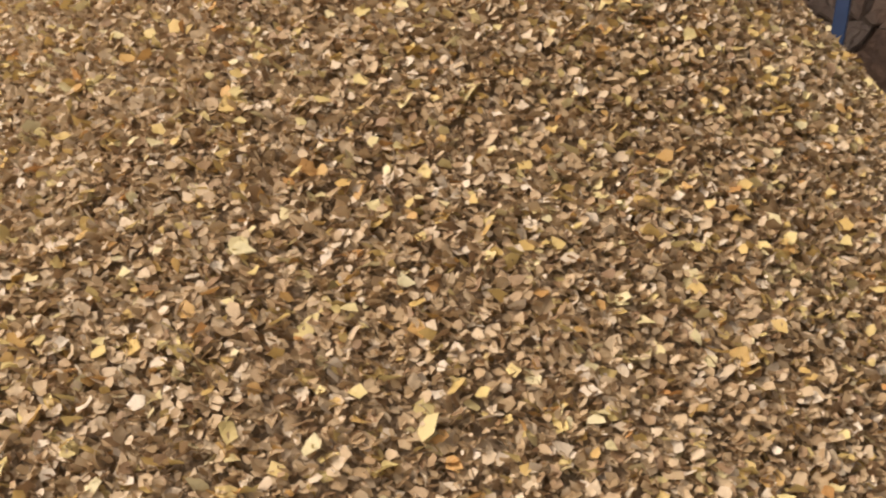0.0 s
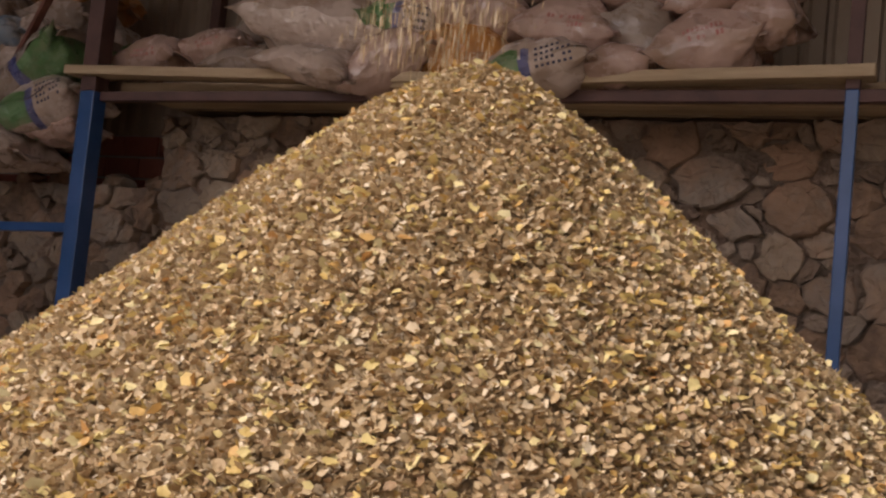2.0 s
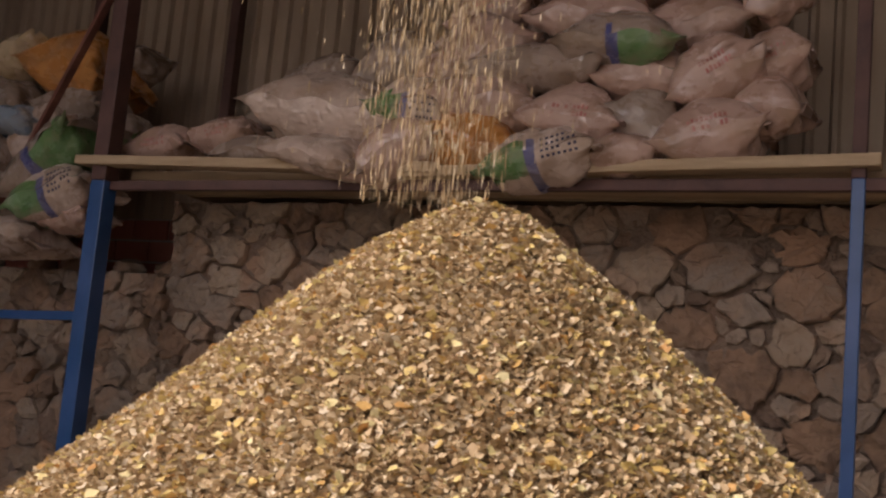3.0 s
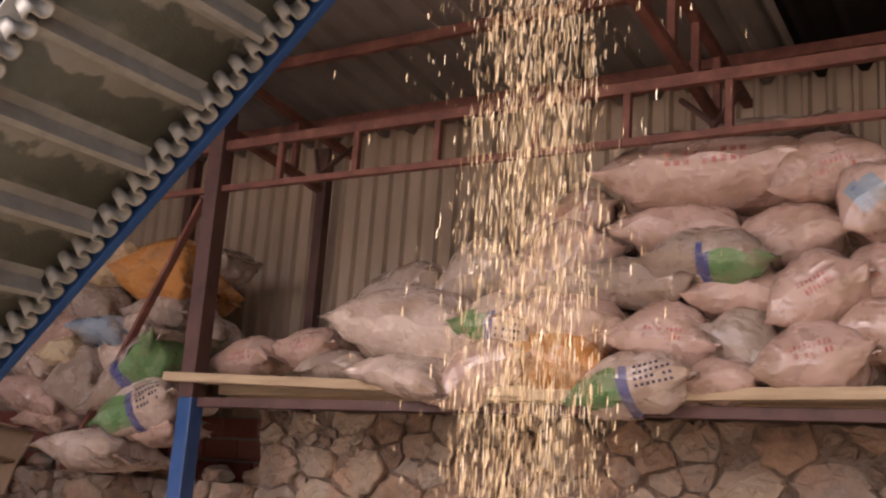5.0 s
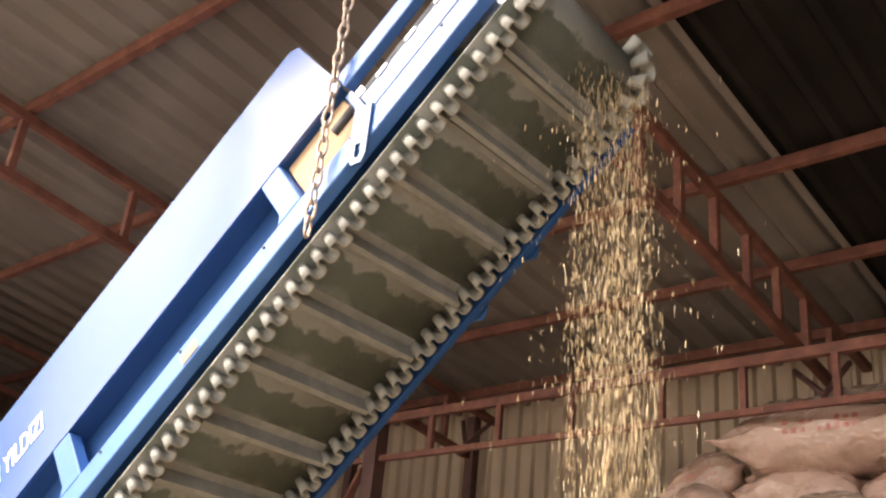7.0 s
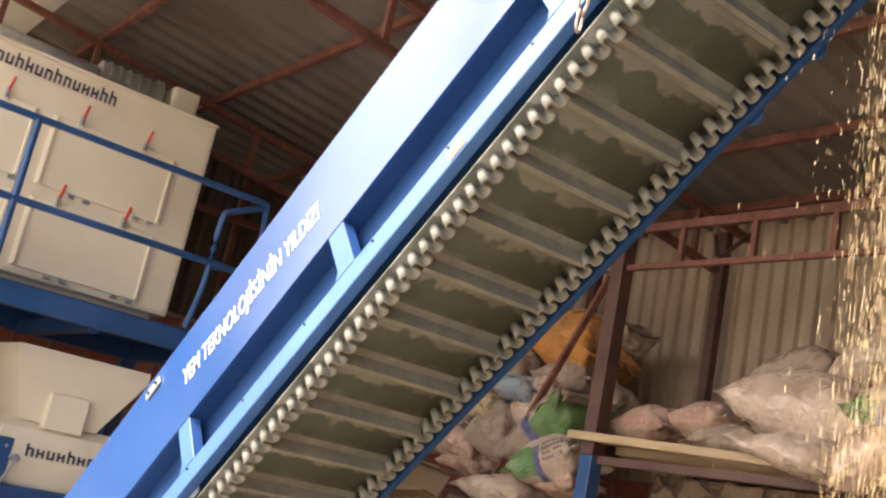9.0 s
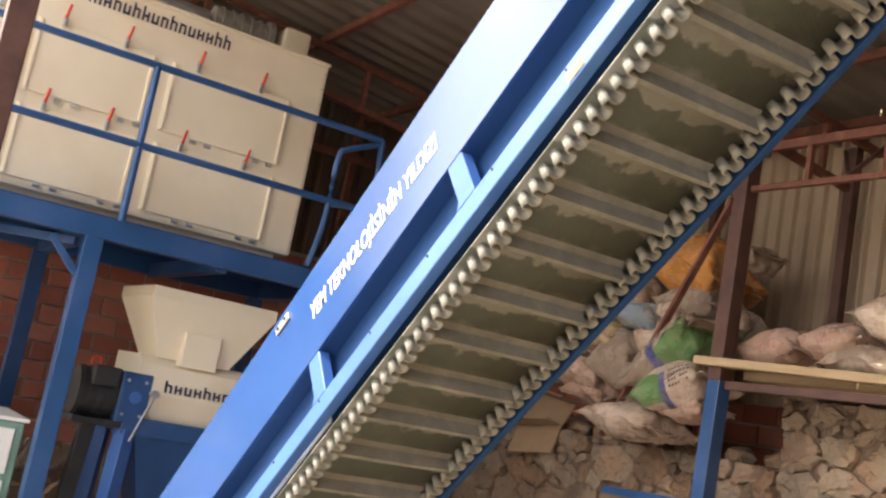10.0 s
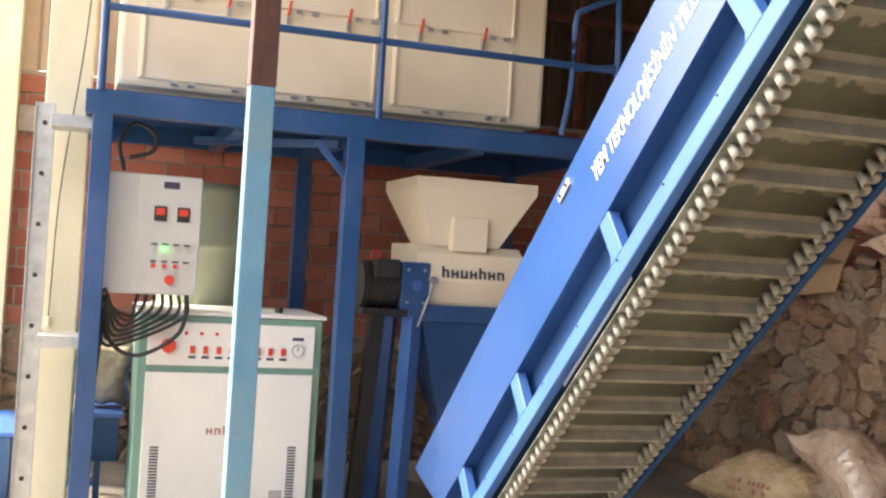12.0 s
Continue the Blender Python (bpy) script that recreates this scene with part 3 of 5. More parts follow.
def feed_bag(x, y, z, L, H, tilt, kind, yaw=0):
    bag_count[0] += 1
    s = bag_count[0]
    rnd = random.Random(s)
    D = max(0.34, min(0.55, L * 0.8))
    H = H * 0.88
    L = L * 1.06
    base_kind = {"pink_print": "pink", "yellowish_print": "yellowish", "pink_blue": "pink", "green_grey": "grey", "green_white": "white"}.get(kind, kind)
    bm = pillow(L, H, D, s)
    mats = [BAG[base_kind], BAG["green"], BAG["navy"], M["redink"], BAG["blue"]]
    bm.faces.ensure_lookup_table()
    for f in bm.faces:
        c = f.calc_center_median()
        u, w = c.x / L, c.z / H
        f.smooth = True
        if kind.startswith("green"):
            if kind == "green_white" and u < -0.06:
                f.material_index = 1 if -0.42 < w < 0.16 else 0
            if kind == "green_grey" and u > 0.02 and w < -0.02:
                f.material_index = 1
            if -0.06 <= u < 0.02 and w < 0.12:
                f.material_index = 2
        if kind == "pink_blue" and abs(u) < 0.2 and abs(w) < 0.2:
            f.material_index = 4
    me = bpy.data.meshes.new("feed_bag")
    bm.to_mesh(me)
    bm.free()
    for mm in mats:
        me.materials.append(mm)
    ob = new("feed_bag", me)
    ob.matrix_world = pose(x, y, z, rnd.uniform(-8, 8), -tilt, yaw + rnd.uniform(-9, 9))
    tagged(ob, LABELS[kind], "feed bag", "stacked feed bags")
    # sewn mouth at one end
    seam = bmesh.new()
    add_box(seam, (L / 2 * 0.90, -D * 0.40, -0.20 * H), (L / 2 * 1.05, D * 0.40, -0.20 * H + 0.012), 0.004)
    bmesh.ops.subdivide_edges(seam, edges=seam.edges[:], cuts=3)
    for v in seam.verts:
        v.co.z += 0.02 * math.sin(v.co.y * 24 + s) + 0.02 * noise.noise(v.co * 14 + Vector((s, 0, 0)))
    part("sewn_mouth", seam, BAG[base_kind], ob, smooth=True)
    if "print" in kind or kind == "green_white":
        # rows of small print, lying on the front of the sack
        tree = bvh_of(me)
        red = "print" in kind
        for r in range(2 if red else 4):
            n = 9 if red else 7
            for i in range(n):
                if rnd.uniform(0, 1) < (0.25 if red else 0.1):
                    continue
                pb = bmesh.new()
                u = (-0.16 + 0.36 * i / n) * L if red else (0.07 + 0.32 * i / n) * L
                w = (0.02 - 0.13 * r) * H if red else (0.14 - 0.12 * r) * H
                hgt = rnd.choice((0.06, 0.08)) * H if red else 0.05 * H
                add_box(pb, (u, -0.2, w), (u + L * 0.024, 0.0, w + hgt), 0)
                kept = True
                for v in pb.verts:
                    hit = tree.ray_cast(Vector((v.co.x, -1, v.co.z)), Vector((0, 1, 0)))
                    front = v.co.y < -0.1
                    if hit[0] is not None:
                        v.co.y = hit[0].y - (0.003 if front else -0.004)
                    else:
                        kept = False
                if not kept:
                    pb.free()
                    continue
                part("print", pb, M["redink"] if red else M["ink"], ob)
    return ob


from mathutils.bvhtree import BVHTree


def bvh_of(me):
    return BVHTree.FromPolygons([v.co for v in me.vertices], [p.vertices for p in me.polygons])


feed_bag(-1.62, 4.85, 3.39, 0.96, 0.38, 2, "pink_print")
feed_bag(-1.09, 4.80, 3.34, 0.49, 0.32, 14, "pink_print")
feed_bag(-0.90, 4.65, 3.15, 0.30, 0.35, 40, "pink_blue")
feed_bag(-1.70, 4.85, 3.12, 0.60, 0.30, -5, "pink")
feed_bag(-1.26, 4.80, 3.06, 0.49, 0.33, 8, "pink")
feed_bag(-1.54, 4.62, 2.94, 0.54, 0.25, 0, "green_grey")
feed_bag(-1.91, 4.75, 2.86, 0.68, 0.24, -3, "grey")
feed_bag(-1.44, 4.70, 2.80, 0.43, 0.26, 4, "pink")
feed_bag(-1.10, 4.60, 2.78, 0.41, 0.35, 28, "pink_print")
feed_bag(-0.88, 4.65, 2.84, 0.29, 0.28, 10, "pink_print")
feed_bag(-1.71, 4.60, 2.60, 0.45, 0.28, -6, "pink_print")
feed_bag(-1.40, 4.65, 2.56, 0.36, 0.33, -25, "grey")
feed_bag(-1.46, 4.55, 2.42, 0.29, 0.18, 5, "pink")
feed_bag(-1.11, 4.55, 2.50, 0.44, 0.29, 14, "pink_print")
feed_bag(-0.88, 4.60, 2.62, 0.28, 0.27, 5, "pink")
feed_bag(-1.81, 4.50, 2.39, 0.52, 0.25, 12, "green_white")
feed_bag(-2.23, 4.65, 2.49, 0.56, 0.34, -8, "orange")
feed_bag(-2.19, 4.70, 2.69, 0.60, 0.29, -5, "pink")
feed_bag(-2.53, 4.60, 2.67, 0.39, 0.30, -10, "green_white")
feed_bag(-2.55, 4.50, 2.44, 0.45, 0.28, 32, "pink")
feed_bag(-3.03, 4.70, 2.68, 0.80, 0.44, -8, "white")
feed_bag(-2.91, 4.50, 2.42, 0.56, 0.18, -12, "white")
feed_bag(-2.39, 4.95, 3.01, 0.66, 0.47, 24, "pink")
feed_bag(-2.80, 4.90, 3.00, 0.48, 0.36, 20, "grey")
feed_bag(-2.39, 5.10, 3.31, 0.46, 0.28, 18, "pink_print")
feed_bag(-3.38, 5.05, 2.90, 0.77, 0.35, 20, "grey")
feed_bag(-3.49, 4.70, 2.49, 0.44, 0.15, 3, "grey")
feed_bag(-2.24, 5.25, 3.28, 0.38, 0.34, 0, "grey")
feed_bag(-1.55, 5.25, 3.68, 0.86, 0.12, 0, "grey")
feed_bag(-4.15, 4.75, 2.55, 0.45, 0.24, 3, "pink_print")
feed_bag(-3.76, 4.80, 2.59, 0.45, 0.22, 6, "pink_print")
# left heap
feed_bag(-5.61, 4.95, 3.19, 0.70, 0.24, 12, "yellowish")
feed_bag(-5.10, 4.95, 3.13, 0.64, 0.46, -10, "orange")
feed_bag(-5.69, 4.90, 2.92, 0.76, 0.32, -15, "grey")
feed_bag(-5.91, 4.85, 2.71, 0.69, 0.33, 15, "pink")
feed_bag(-5.35, 4.72, 2.72, 0.39, 0.16, -5, "blue")
feed_bag(-5.99, 4.80, 2.52, 0.54, 0.28, -10, "white")
feed_bag(-5.65, 4.70, 2.59, 0.32, 0.19, 0, "yellowish")
feed_bag(-5.49, 4.72, 2.42, 0.43, 0.47, 10, "grey")
feed_bag(-5.90, 4.75, 2.31, 0.62, 0.27, -15, "pink")
feed_bag(-5.70, 4.75, 2.16, 0.49, 0.15, -5, "pink")
feed_bag(-4.99, 4.75, 2.49, 0.73, 0.38, 35, "green_grey")
feed_bag(-4.84, 4.68, 2.26, 0.55, 0.34, 20, "green_white")
feed_bag(-5.24, 4.70, 2.01, 0.65, 0.25, -5, "white")
feed_bag(-5.06, 4.95, 2.88, 0.51, 0.30, 0, "grey")
feed_bag(-5.24, 4.85, 2.67, 0.52, 0.34, 30, "white")
feed_bag(-4.76, 4.72, 2.14, 0.40, 0.18, 5, "pink")
feed_bag(-4.87, 5.20, 3.20, 0.28, 0.23, 30, "grey")
feed_bag(-6.06, 4.95, 2.94, 0.51, 0.24, 35, "green_grey")
feed_bag(-4.84, 5.10, 2.69, 0.42, 0.35, 0, "grey")
feed_bag(-5.45, 4.98, 2.44, 0.74, 0.41, 0, "grey")
feed_bag(-5.92, 5.00, 2.69, 0.89, 0.44, 0, "grey")
feed_bag(-5.12, 5.20, 3.06, 0.45, 0.43, 0, "orange")
feed_bag(-5.41, 4.98, 2.21, 0.90, 0.37, 0, "grey")
# empty and torn sacks at the foot of the stone wall
feed_bag(-6.45, 4.5, 0.22, 1.15, 0.50, 2, "yellowish_print")
feed_bag(-5.8, 4.7, 0.48, 0.9, 0.46, -30, "white")
feed_bag(-5.75, 4.75, 0.22, 0.8, 0.45, -10, "grey")
feed_bag(-5.1, 4.5, 0.25, 0.7, 0.45, 20, "white")

# ---------------------------------------------------------------- cleated belt conveyor
CONV = Matrix(((math.cos(INC), 0, -math.sin(INC), -2.43), (0, 1, 0, 0), (math.sin(INC), 0, math.cos(INC), 2.47), (0, 0, 0, 1)))
Y0, Y1 = 1.42, 2.03          # outer faces of the two side frames
FOOT, HOODEND, HEAD = -3.4, 1.2, 1.80
conv = thing("belt_conveyor", "blue inclined conveyor with dusty cleated rubber belt", "conveyor")


def cbox(s0, s1, y0, y1, n0, n1, bevel=0.004):
    return box((s0, y0, n0), (s1, y1, n1), bevel, CONV)


# hood panels: tall side plates with a cut foot and a cut head, the top edge rising a little towards the foot
outline = [(FOOT - 0.02, 0.555), (HOODEND, 0.51), (HOODEND + 0.03, 0.485), (HOODEND + 0.045, 0.24), (HOODEND + 0.045, 0.182), (FOOT + 0.24, 0.182)]
near_panel = part("side_panel", prism(outline, Y0, Y0 + 0.012, "y", CONV), M["blue_panel"], conv, "glossy blue side panel with white slogan")
part("side_panel", prism(outline, Y1 - 0.012, Y1, "y", CONV), M["blue_panel"], conv)
part("top_cover", prism([(FOOT + 0.02, 0.538), (HOODEND - 0.02, 0.495), (HOODEND - 0.02, 0.487), (FOOT + 0.02, 0.530)], Y0 + 0.013, Y1 - 0.013, "y", CONV), M["blue_panel"], conv)
for near in (True, False):
    def ybox(s0, s1, d0, d1, n0, n1, bevel=0.004):
        """A box at a depth d0 to d1 inside the outer face of this side."""
        return cbox(s0, s1, Y0 + d0 if near else Y1 - d1, Y0 + d1 if near else Y1 - d0, n0, n1, bevel)
    part("lower_rail", ybox(FOOT + 0.12, HEAD - 0.12, 0.0, 0.042, -0.068, 0.0, 0.005), M["blue_rail"], conv, "blue box-section lower rail")
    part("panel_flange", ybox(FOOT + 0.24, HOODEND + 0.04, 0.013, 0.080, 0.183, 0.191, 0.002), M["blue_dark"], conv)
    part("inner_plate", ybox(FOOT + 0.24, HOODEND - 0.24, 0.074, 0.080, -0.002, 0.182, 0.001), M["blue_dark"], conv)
    for s in (0.925, -0.075, -1.045, -2.03, -2.80):
        post = [(s - 0.04, 0.181), (s + 0.04, 0.181), (s + 0.04, 0.001), (s - 0.062, 0.001), (s - 0.04, 0.03)]
        part("gusset", prism(post, Y0 + 0.001 if near else Y1 - 0.045, Y0 + 0.045 if near else Y1 - 0.001, "y", CONV, 0.003), M["blue_rail"], conv)
    for k in range(13):
        s = FOOT + 0.5 + k * 0.37
        part("rivet", bar(CONV @ Vector((s, Y0 - 0.004 if near else Y1 - 0.002, -0.012)), CONV @ Vector((s, Y0 + 0.002 if near else Y1 + 0.004, -0.012)), 0.010, seg=6), M["black"], conv)
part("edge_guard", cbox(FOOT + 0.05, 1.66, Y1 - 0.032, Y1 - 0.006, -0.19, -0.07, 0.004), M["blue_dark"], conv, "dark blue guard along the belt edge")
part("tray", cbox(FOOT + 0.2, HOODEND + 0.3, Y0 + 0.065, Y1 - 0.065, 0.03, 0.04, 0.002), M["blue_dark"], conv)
# head frame: channel, tension rod and slotted plate beyond the hood
part("head_channel", cbox(HOODEND + 0.05, HEAD - 0.06, Y0, Y0 + 0.035, 0.165, 0.225, 0.005), M["blue_rail"], conv)
part("head_channel", cbox(HOODEND + 0.05, HEAD - 0.06, Y1 - 0.035, Y1, 0.165, 0.225, 0.005), M["blue_rail"], conv)
rod = part("tension_rod", bar(CONV @ Vector((HOODEND - 0.06, Y0 + 0.03, 0.105)), CONV @ Vector((HEAD - 0.08, Y0 + 0.03, 0.105)), 0.032, seg=12), M["black"], conv, "dark steel tension rod")
part("nut", bar(CONV @ Vector((HOODEND + 0.055, Y0 + 0.03, 0.105)), CONV @ Vector((HOODEND + 0.085, Y0 + 0.03, 0.105)), 0.05, seg=6), M["zinc"], rod, "bright hexagon nut")
part("slotted_plate", cbox(HOODEND + 0.06, HEAD - 0.1, Y0 + 0.002, Y0 + 0.02, 0.004, 0.075, 0.004), M["blue"], conv)
part("slotted_plate", cbox(HOODEND + 0.06, HEAD - 0.1, Y1 - 0.02, Y1 - 0.002, 0.004, 0.075, 0.004), M["blue"], conv)
part("end_block", cbox(HOODEND + 0.03, HOODEND + 0.058, Y0 - 0.004, Y0 + 0.05, 0.004, 0.125, 0.004), M["blue"], conv)
for s in (1.33, 1.45, 1.57):
    part("weld", cbox(s, s + 0.045, Y0 - 0.003, Y0 + 0.004, 0.068, 0.080, 0.003), M["zinc"], conv)
part("drive_housing", cbox(HOODEND - 0.23, HOODEND + 0.02, Y0 + 0.03, Y0 + 0.075, 0.002, 0.180, 0.008), M["card"], conv, "beige housing behind the frame")
part("head_roller", bar(CONV @ Vector((HEAD - 0.10, Y0 + 0.06, -0.028)), CONV @ Vector((HEAD - 0.10, Y1 - 0.06, -0.028)), 0.19, seg=24), M["zinc"], conv)
part("foot_roller", bar(CONV @ Vector((FOOT + 0.06, Y0 + 0.06, -0.028)), CONV @ Vector((FOOT + 0.06, Y1 - 0.06, -0.028)), 0.19, seg=24), M["zinc"], conv)
# lifting ears: slotted flat plates that hang plumb from the rails
for y, s, n in ((Y0 - 0.010, 1.235, 0.0), (Y1 + 0.003, 1.29, -0.08), (Y1 + 0.003, 1.06, -0.08)):
    hang = Matrix.Translation(CONV @ Vector((s, y, n))) @ Matrix.Rotation(math.pi, 4, "Y")
    plate = bmesh.new()
    loop = [(-0.03, -0.03), (0.03, -0.03), (0.03, 0.12), (0.018, 0.145), (-0.018, 0.145), (-0.03, 0.12)]
    hole = [(-0.009, 0.085), (0.009, 0.085), (0.009, 0.118), (0.005, 0.126), (-0.005, 0.126), (-0.009, 0.118)]
    for k in (0.0, 0.009):
        ro = [plate.verts.new((a, k, b)) for a, b in loop]
        ri = [plate.verts.new((a, k, b)) for a, b in hole]
        for i in range(6):
            plate.faces.new((ro[i], ro[(i + 1) % 6], ri[(i + 1) % 6], ri[i]))
    plate.verts.ensure_lookup_table()
    vs = list(plate.verts)
    for o in (0, 6):
        for i in range(6):
            j = (i + 1) % 6
            plate.faces.new((vs[o + i], vs[o + j], vs[12 + o + j], vs[12 + o + i]))
    bmesh.ops.recalc_face_normals(plate, faces=plate.faces[:])
    bmesh.ops.transform(plate, matrix=hang, verts=plate.verts[:])
    part("lifting_ear", plate, M["blue"], conv, "slotted blue lifting ear")
part("worn_sticker", cbox(0.42, 0.49, Y0 - 0.003, Y0 - 0.0005, -0.060, -0.028, 0.0005), M["card"], conv, "torn brown sticker remains")
hasp = part("hasp", cbox(-1.27, -1.16, Y0 - 0.010, Y0 - 0.001, 0.465, 0.500, 0.004), M["zinc"], conv)
for s in (-1.245, -1.185):
    part("bolt", bar(CONV @ Vector((s, Y0 - 0.016, 0.482)), CONV @ Vector((s, Y0 - 0.009, 0.482)), 0.014, seg=8), M["black"], hasp)
# white sheet lying in the trough behind the frame
part("liner_sheet", cbox(-1.75, -1.10, Y0 + 0.064, Y0 + 0.070, -0.05, 0.02, 0.001), M["white"], conv)

# belt: return strand faces down; carrying strand above
R_HEAD = 0.105
belt = bmesh.new()
run_line = [(FOOT, -0.134), (HEAD - 0.10, -0.134)]
run_line += [(HEAD - 0.10 + R_HEAD * math.sin(a), -0.029 - R_HEAD * math.cos(a)) for a in [math.pi * k / 14 for k in range(1, 14)]]
run_line += [(HEAD - 0.10, 0.076), (FOOT + 0.2, 0.076)]
rows = [[belt.verts.new(CONV @ Vector((a, y, b))) for y in ((Y0 + 0.014, Y1 - 0.035) if b < 0 else (Y0 + 0.085, Y1 - 0.085))] for a, b in run_line]
for a, b in zip(rows, rows[1:]):
    belt.faces.new((a[0], a[1], b[1], b[0])).smooth = True
bmesh.ops.recalc_face_normals(belt, faces=belt.faces[:])
bmesh.ops.solidify(belt, geom=belt.faces[:], thickness=0.007)
part("belt", belt, M["belt_banded"], conv, "dark green rubber belt, dusty grey in patches")
prof = [(-0.045, -0.137), (0.065, -0.137), (0.020, -0.146), (0.008, -0.186), (-0.007, -0.186), (-0.014, -0.146)]
s = PITCH * 7 + BELT_PHASE
while s > FOOT + 0.1:
    cb = prism([(a + s, b) for a, b in prof], Y0 + 0.072, Y1 - 0.088, "y", CONV)
    cb.normal_update()
    # down-slope faces: dust-free rubber, with their shadow side put into the darker colour
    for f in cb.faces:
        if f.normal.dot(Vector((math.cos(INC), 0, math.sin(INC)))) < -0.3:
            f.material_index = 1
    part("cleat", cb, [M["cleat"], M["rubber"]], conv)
    s -= PITCH


def sidewall(y):
    """A corrugated rubber skirt standing off the belt: bulbous waves with thickness, turning round the head roller."""
    bm = bmesh.new()
    wave, amp, step = 0.0535, 0.021, 0.0027
    arc = R_HEAD * math.pi * 0.55
    n = int((HEAD - 0.10 + arc - FOOT) / step)
    rows = []
    for i in range(n):
        s = FOOT + i * step
        yy = y + amp * math.sin(2 * math.pi * s / wave)
        ss = s - 0.0066 * math.sin(4 * math.pi * s / wave)
        over = ss - (HEAD - 0.10)
        a = max(0.0, over) / R_HEAD
        row = []
        for h in (0.002, 0.058):
            r = R_HEAD + h
            row.append(bm.verts.new(CONV @ Vector((min(ss, HEAD - 0.10) + r * math.sin(a), yy, -0.029 - r * math.cos(a)))))
        rows.append(row)
    for a, b in zip(rows, rows[1:]):
        bm.faces.new((a[0], b[0], b[1], a[1])).smooth = True
    bmesh.ops.recalc_face_normals(bm, faces=bm.faces[:])
    bmesh.ops.solidify(bm, geom=bm.faces[:], thickness=0.006)
    return bm


for y in (Y0 + 0.048, Y1 - 0.074):
    part("corrugated_skirt", sidewall(y), M["sidewall"], conv, "dusty cream corrugated rubber skirt", smooth=True)

# slogan in white along the side panel
tm = CONV @ Matrix(((1, 0, 0, -1.015), (0, 0, -1, Y0 - 0.002), (0, 1, 0, 0.325), (0, 0, 0, 1))) @ Matrix(((1, 0.16, 0, 0), (-0.034, 1, 0, 0), (0, 0, 1, 0), (0, 0, 0, 1)))
words("slogan", "YEM TEKNOLOJİSİNİN YILDIZI", 0.100, tm, M["textwhite"], near_panel, 0.0008, 0.0003, 0.89)

# hanging chain from the roof to the frame
chain = thing("hoist_chain", "rusty steel chain holding the conveyor head", "chain")
ca = CONV @ Vector((0.93, Y0 - 0.03, -0.165))
cbm = ca + Vector((0.01, 0, 0.42))
top = Vector((cbm.x + 0.03, Y0 - 0.03, roof_z(Y0) - 0.1))
link_mesh = None
path_pts = [ca + (cbm - ca) * (i / 9) for i in range(9)] + [cbm + (top - cbm) * (i / 26) for i in range(27)]
for i, (a, b) in enumerate(zip(path_pts, path_pts[1:])):
    d = b - a
    q = d.to_track_quat("Z", "Y").to_matrix().to_4x4()
    if link_mesh is None:
        pts = [(0.013 * math.cos(t), 0, 0.027 * math.sin(t) * 1.05) for t in [2 * math.pi * j / 8 for j in range(9)]]
        lm = tube(pts, 0.0045, 6)
        link_mesh = bpy.data.meshes.new("link")
        lm.to_mesh(link_mesh)
        lm.free()
        link_mesh.materials.append(M["chainrust"])
    ob = new("link", link_mesh)
    ob.parent = chain
    ob.matrix_world = Matrix.Translation((a + b) / 2) @ q @ pose(0, 0, 0, 0, 0, 90 * (i % 2) + 20)

# legs under the conveyor foot
lg = thing("conveyor_trestle", "blue steel trestle under the conveyor foot", "trestle")
for y in (Y0 + 0.03, Y1 - 0.03):
    part("leg", bar((-4.95, y, 0), (-4.9, y, 0.55), 0.06), M["blue"], lg)

# ---------------------------------------------------------------- platform with bins
plat = thing("steel_platform", "blue steel platform on posts with handrail", "platform")
part("front_beam", box((-6.26, -0.38, 2.44), (-6.16, 2.95, 2.57), 0.006), M["blue"], plat)
part("back_beam", box((-7.9, -0.38, 2.44), (-7.8, 2.95, 2.57), 0.006), M["blue"], plat)
part("end_beam", box((-7.8, -0.38, 2.44), (-6.26, -0.28, 2.57), 0.006), M["blue"], plat)
part("end_beam", box((-7.8, 2.85, 2.44), (-6.26, 2.95, 2.57), 0.006), M["blue"], plat)
for y in (0.5, 1.18, 2.0):
    part("cross_beam", box((-7.8, y - 0.04, 2.42), (-6.26, y + 0.04, 2.52), 0.004), M["blue"], plat)
part("deck", box((-7.85, -0.33, 2.572), (-6.2, 2.9, 2.584), 0.002), M["blue_dark"], plat)
for x, y in ((-6.21, -0.28), (-6.21, 1.18), (-7.85, -0.28), (-7.85, 1.18), (-7.85, 2.85), (-6.21, 2.85)):
    part("post", box((x - 0.055, y - 0.055, 0), (x + 0.055, y + 0.055, 2.44), 0.006), M["blue"], plat)
    part("foot_plate", box((x - 0.1, y - 0.1, 0), (x + 0.1, y + 0.1, 0.015), 0.003), M["blue"], plat)
part("brace", bar((-6.25, 1.1, 2.40), (-7.0, 0.3, 2.42), 0.05), M["blue"], plat)
part("brace", bar((-6.21, 0.95, 2.40), (-6.21, 1.14, 2.2), 0.04), M["blue"], plat)
for z in (3.03, 3.53):
    part("handrail", bar((-6.1, -0.30, z), (-6.1, 2.85, z), 0.045, seg=10), M["blue"], plat)
for y in (-0.30, 1.29):
    part("rail_post", bar((-6.1, y, 2.56), (-6.1, y, 3.53), 0.045, seg=10), M["blue"], plat)
part("rail_loop", tube([(-6.1, 2.85, 3.53), (-6.1, 2.87, 3.2), (-6.1, 2.87, 2.6)], 0.022), M["blue"], plat)
part("ladder_rail", tube([(-6.1, 2.84, 3.50), (-6.1, 2.62, 3.40), (-6.1, 2.56, 3.32), (-6.1, 2.55, 2.9), (-6.1, 2.50, 2.58)], 0.02), M["blue"], plat)
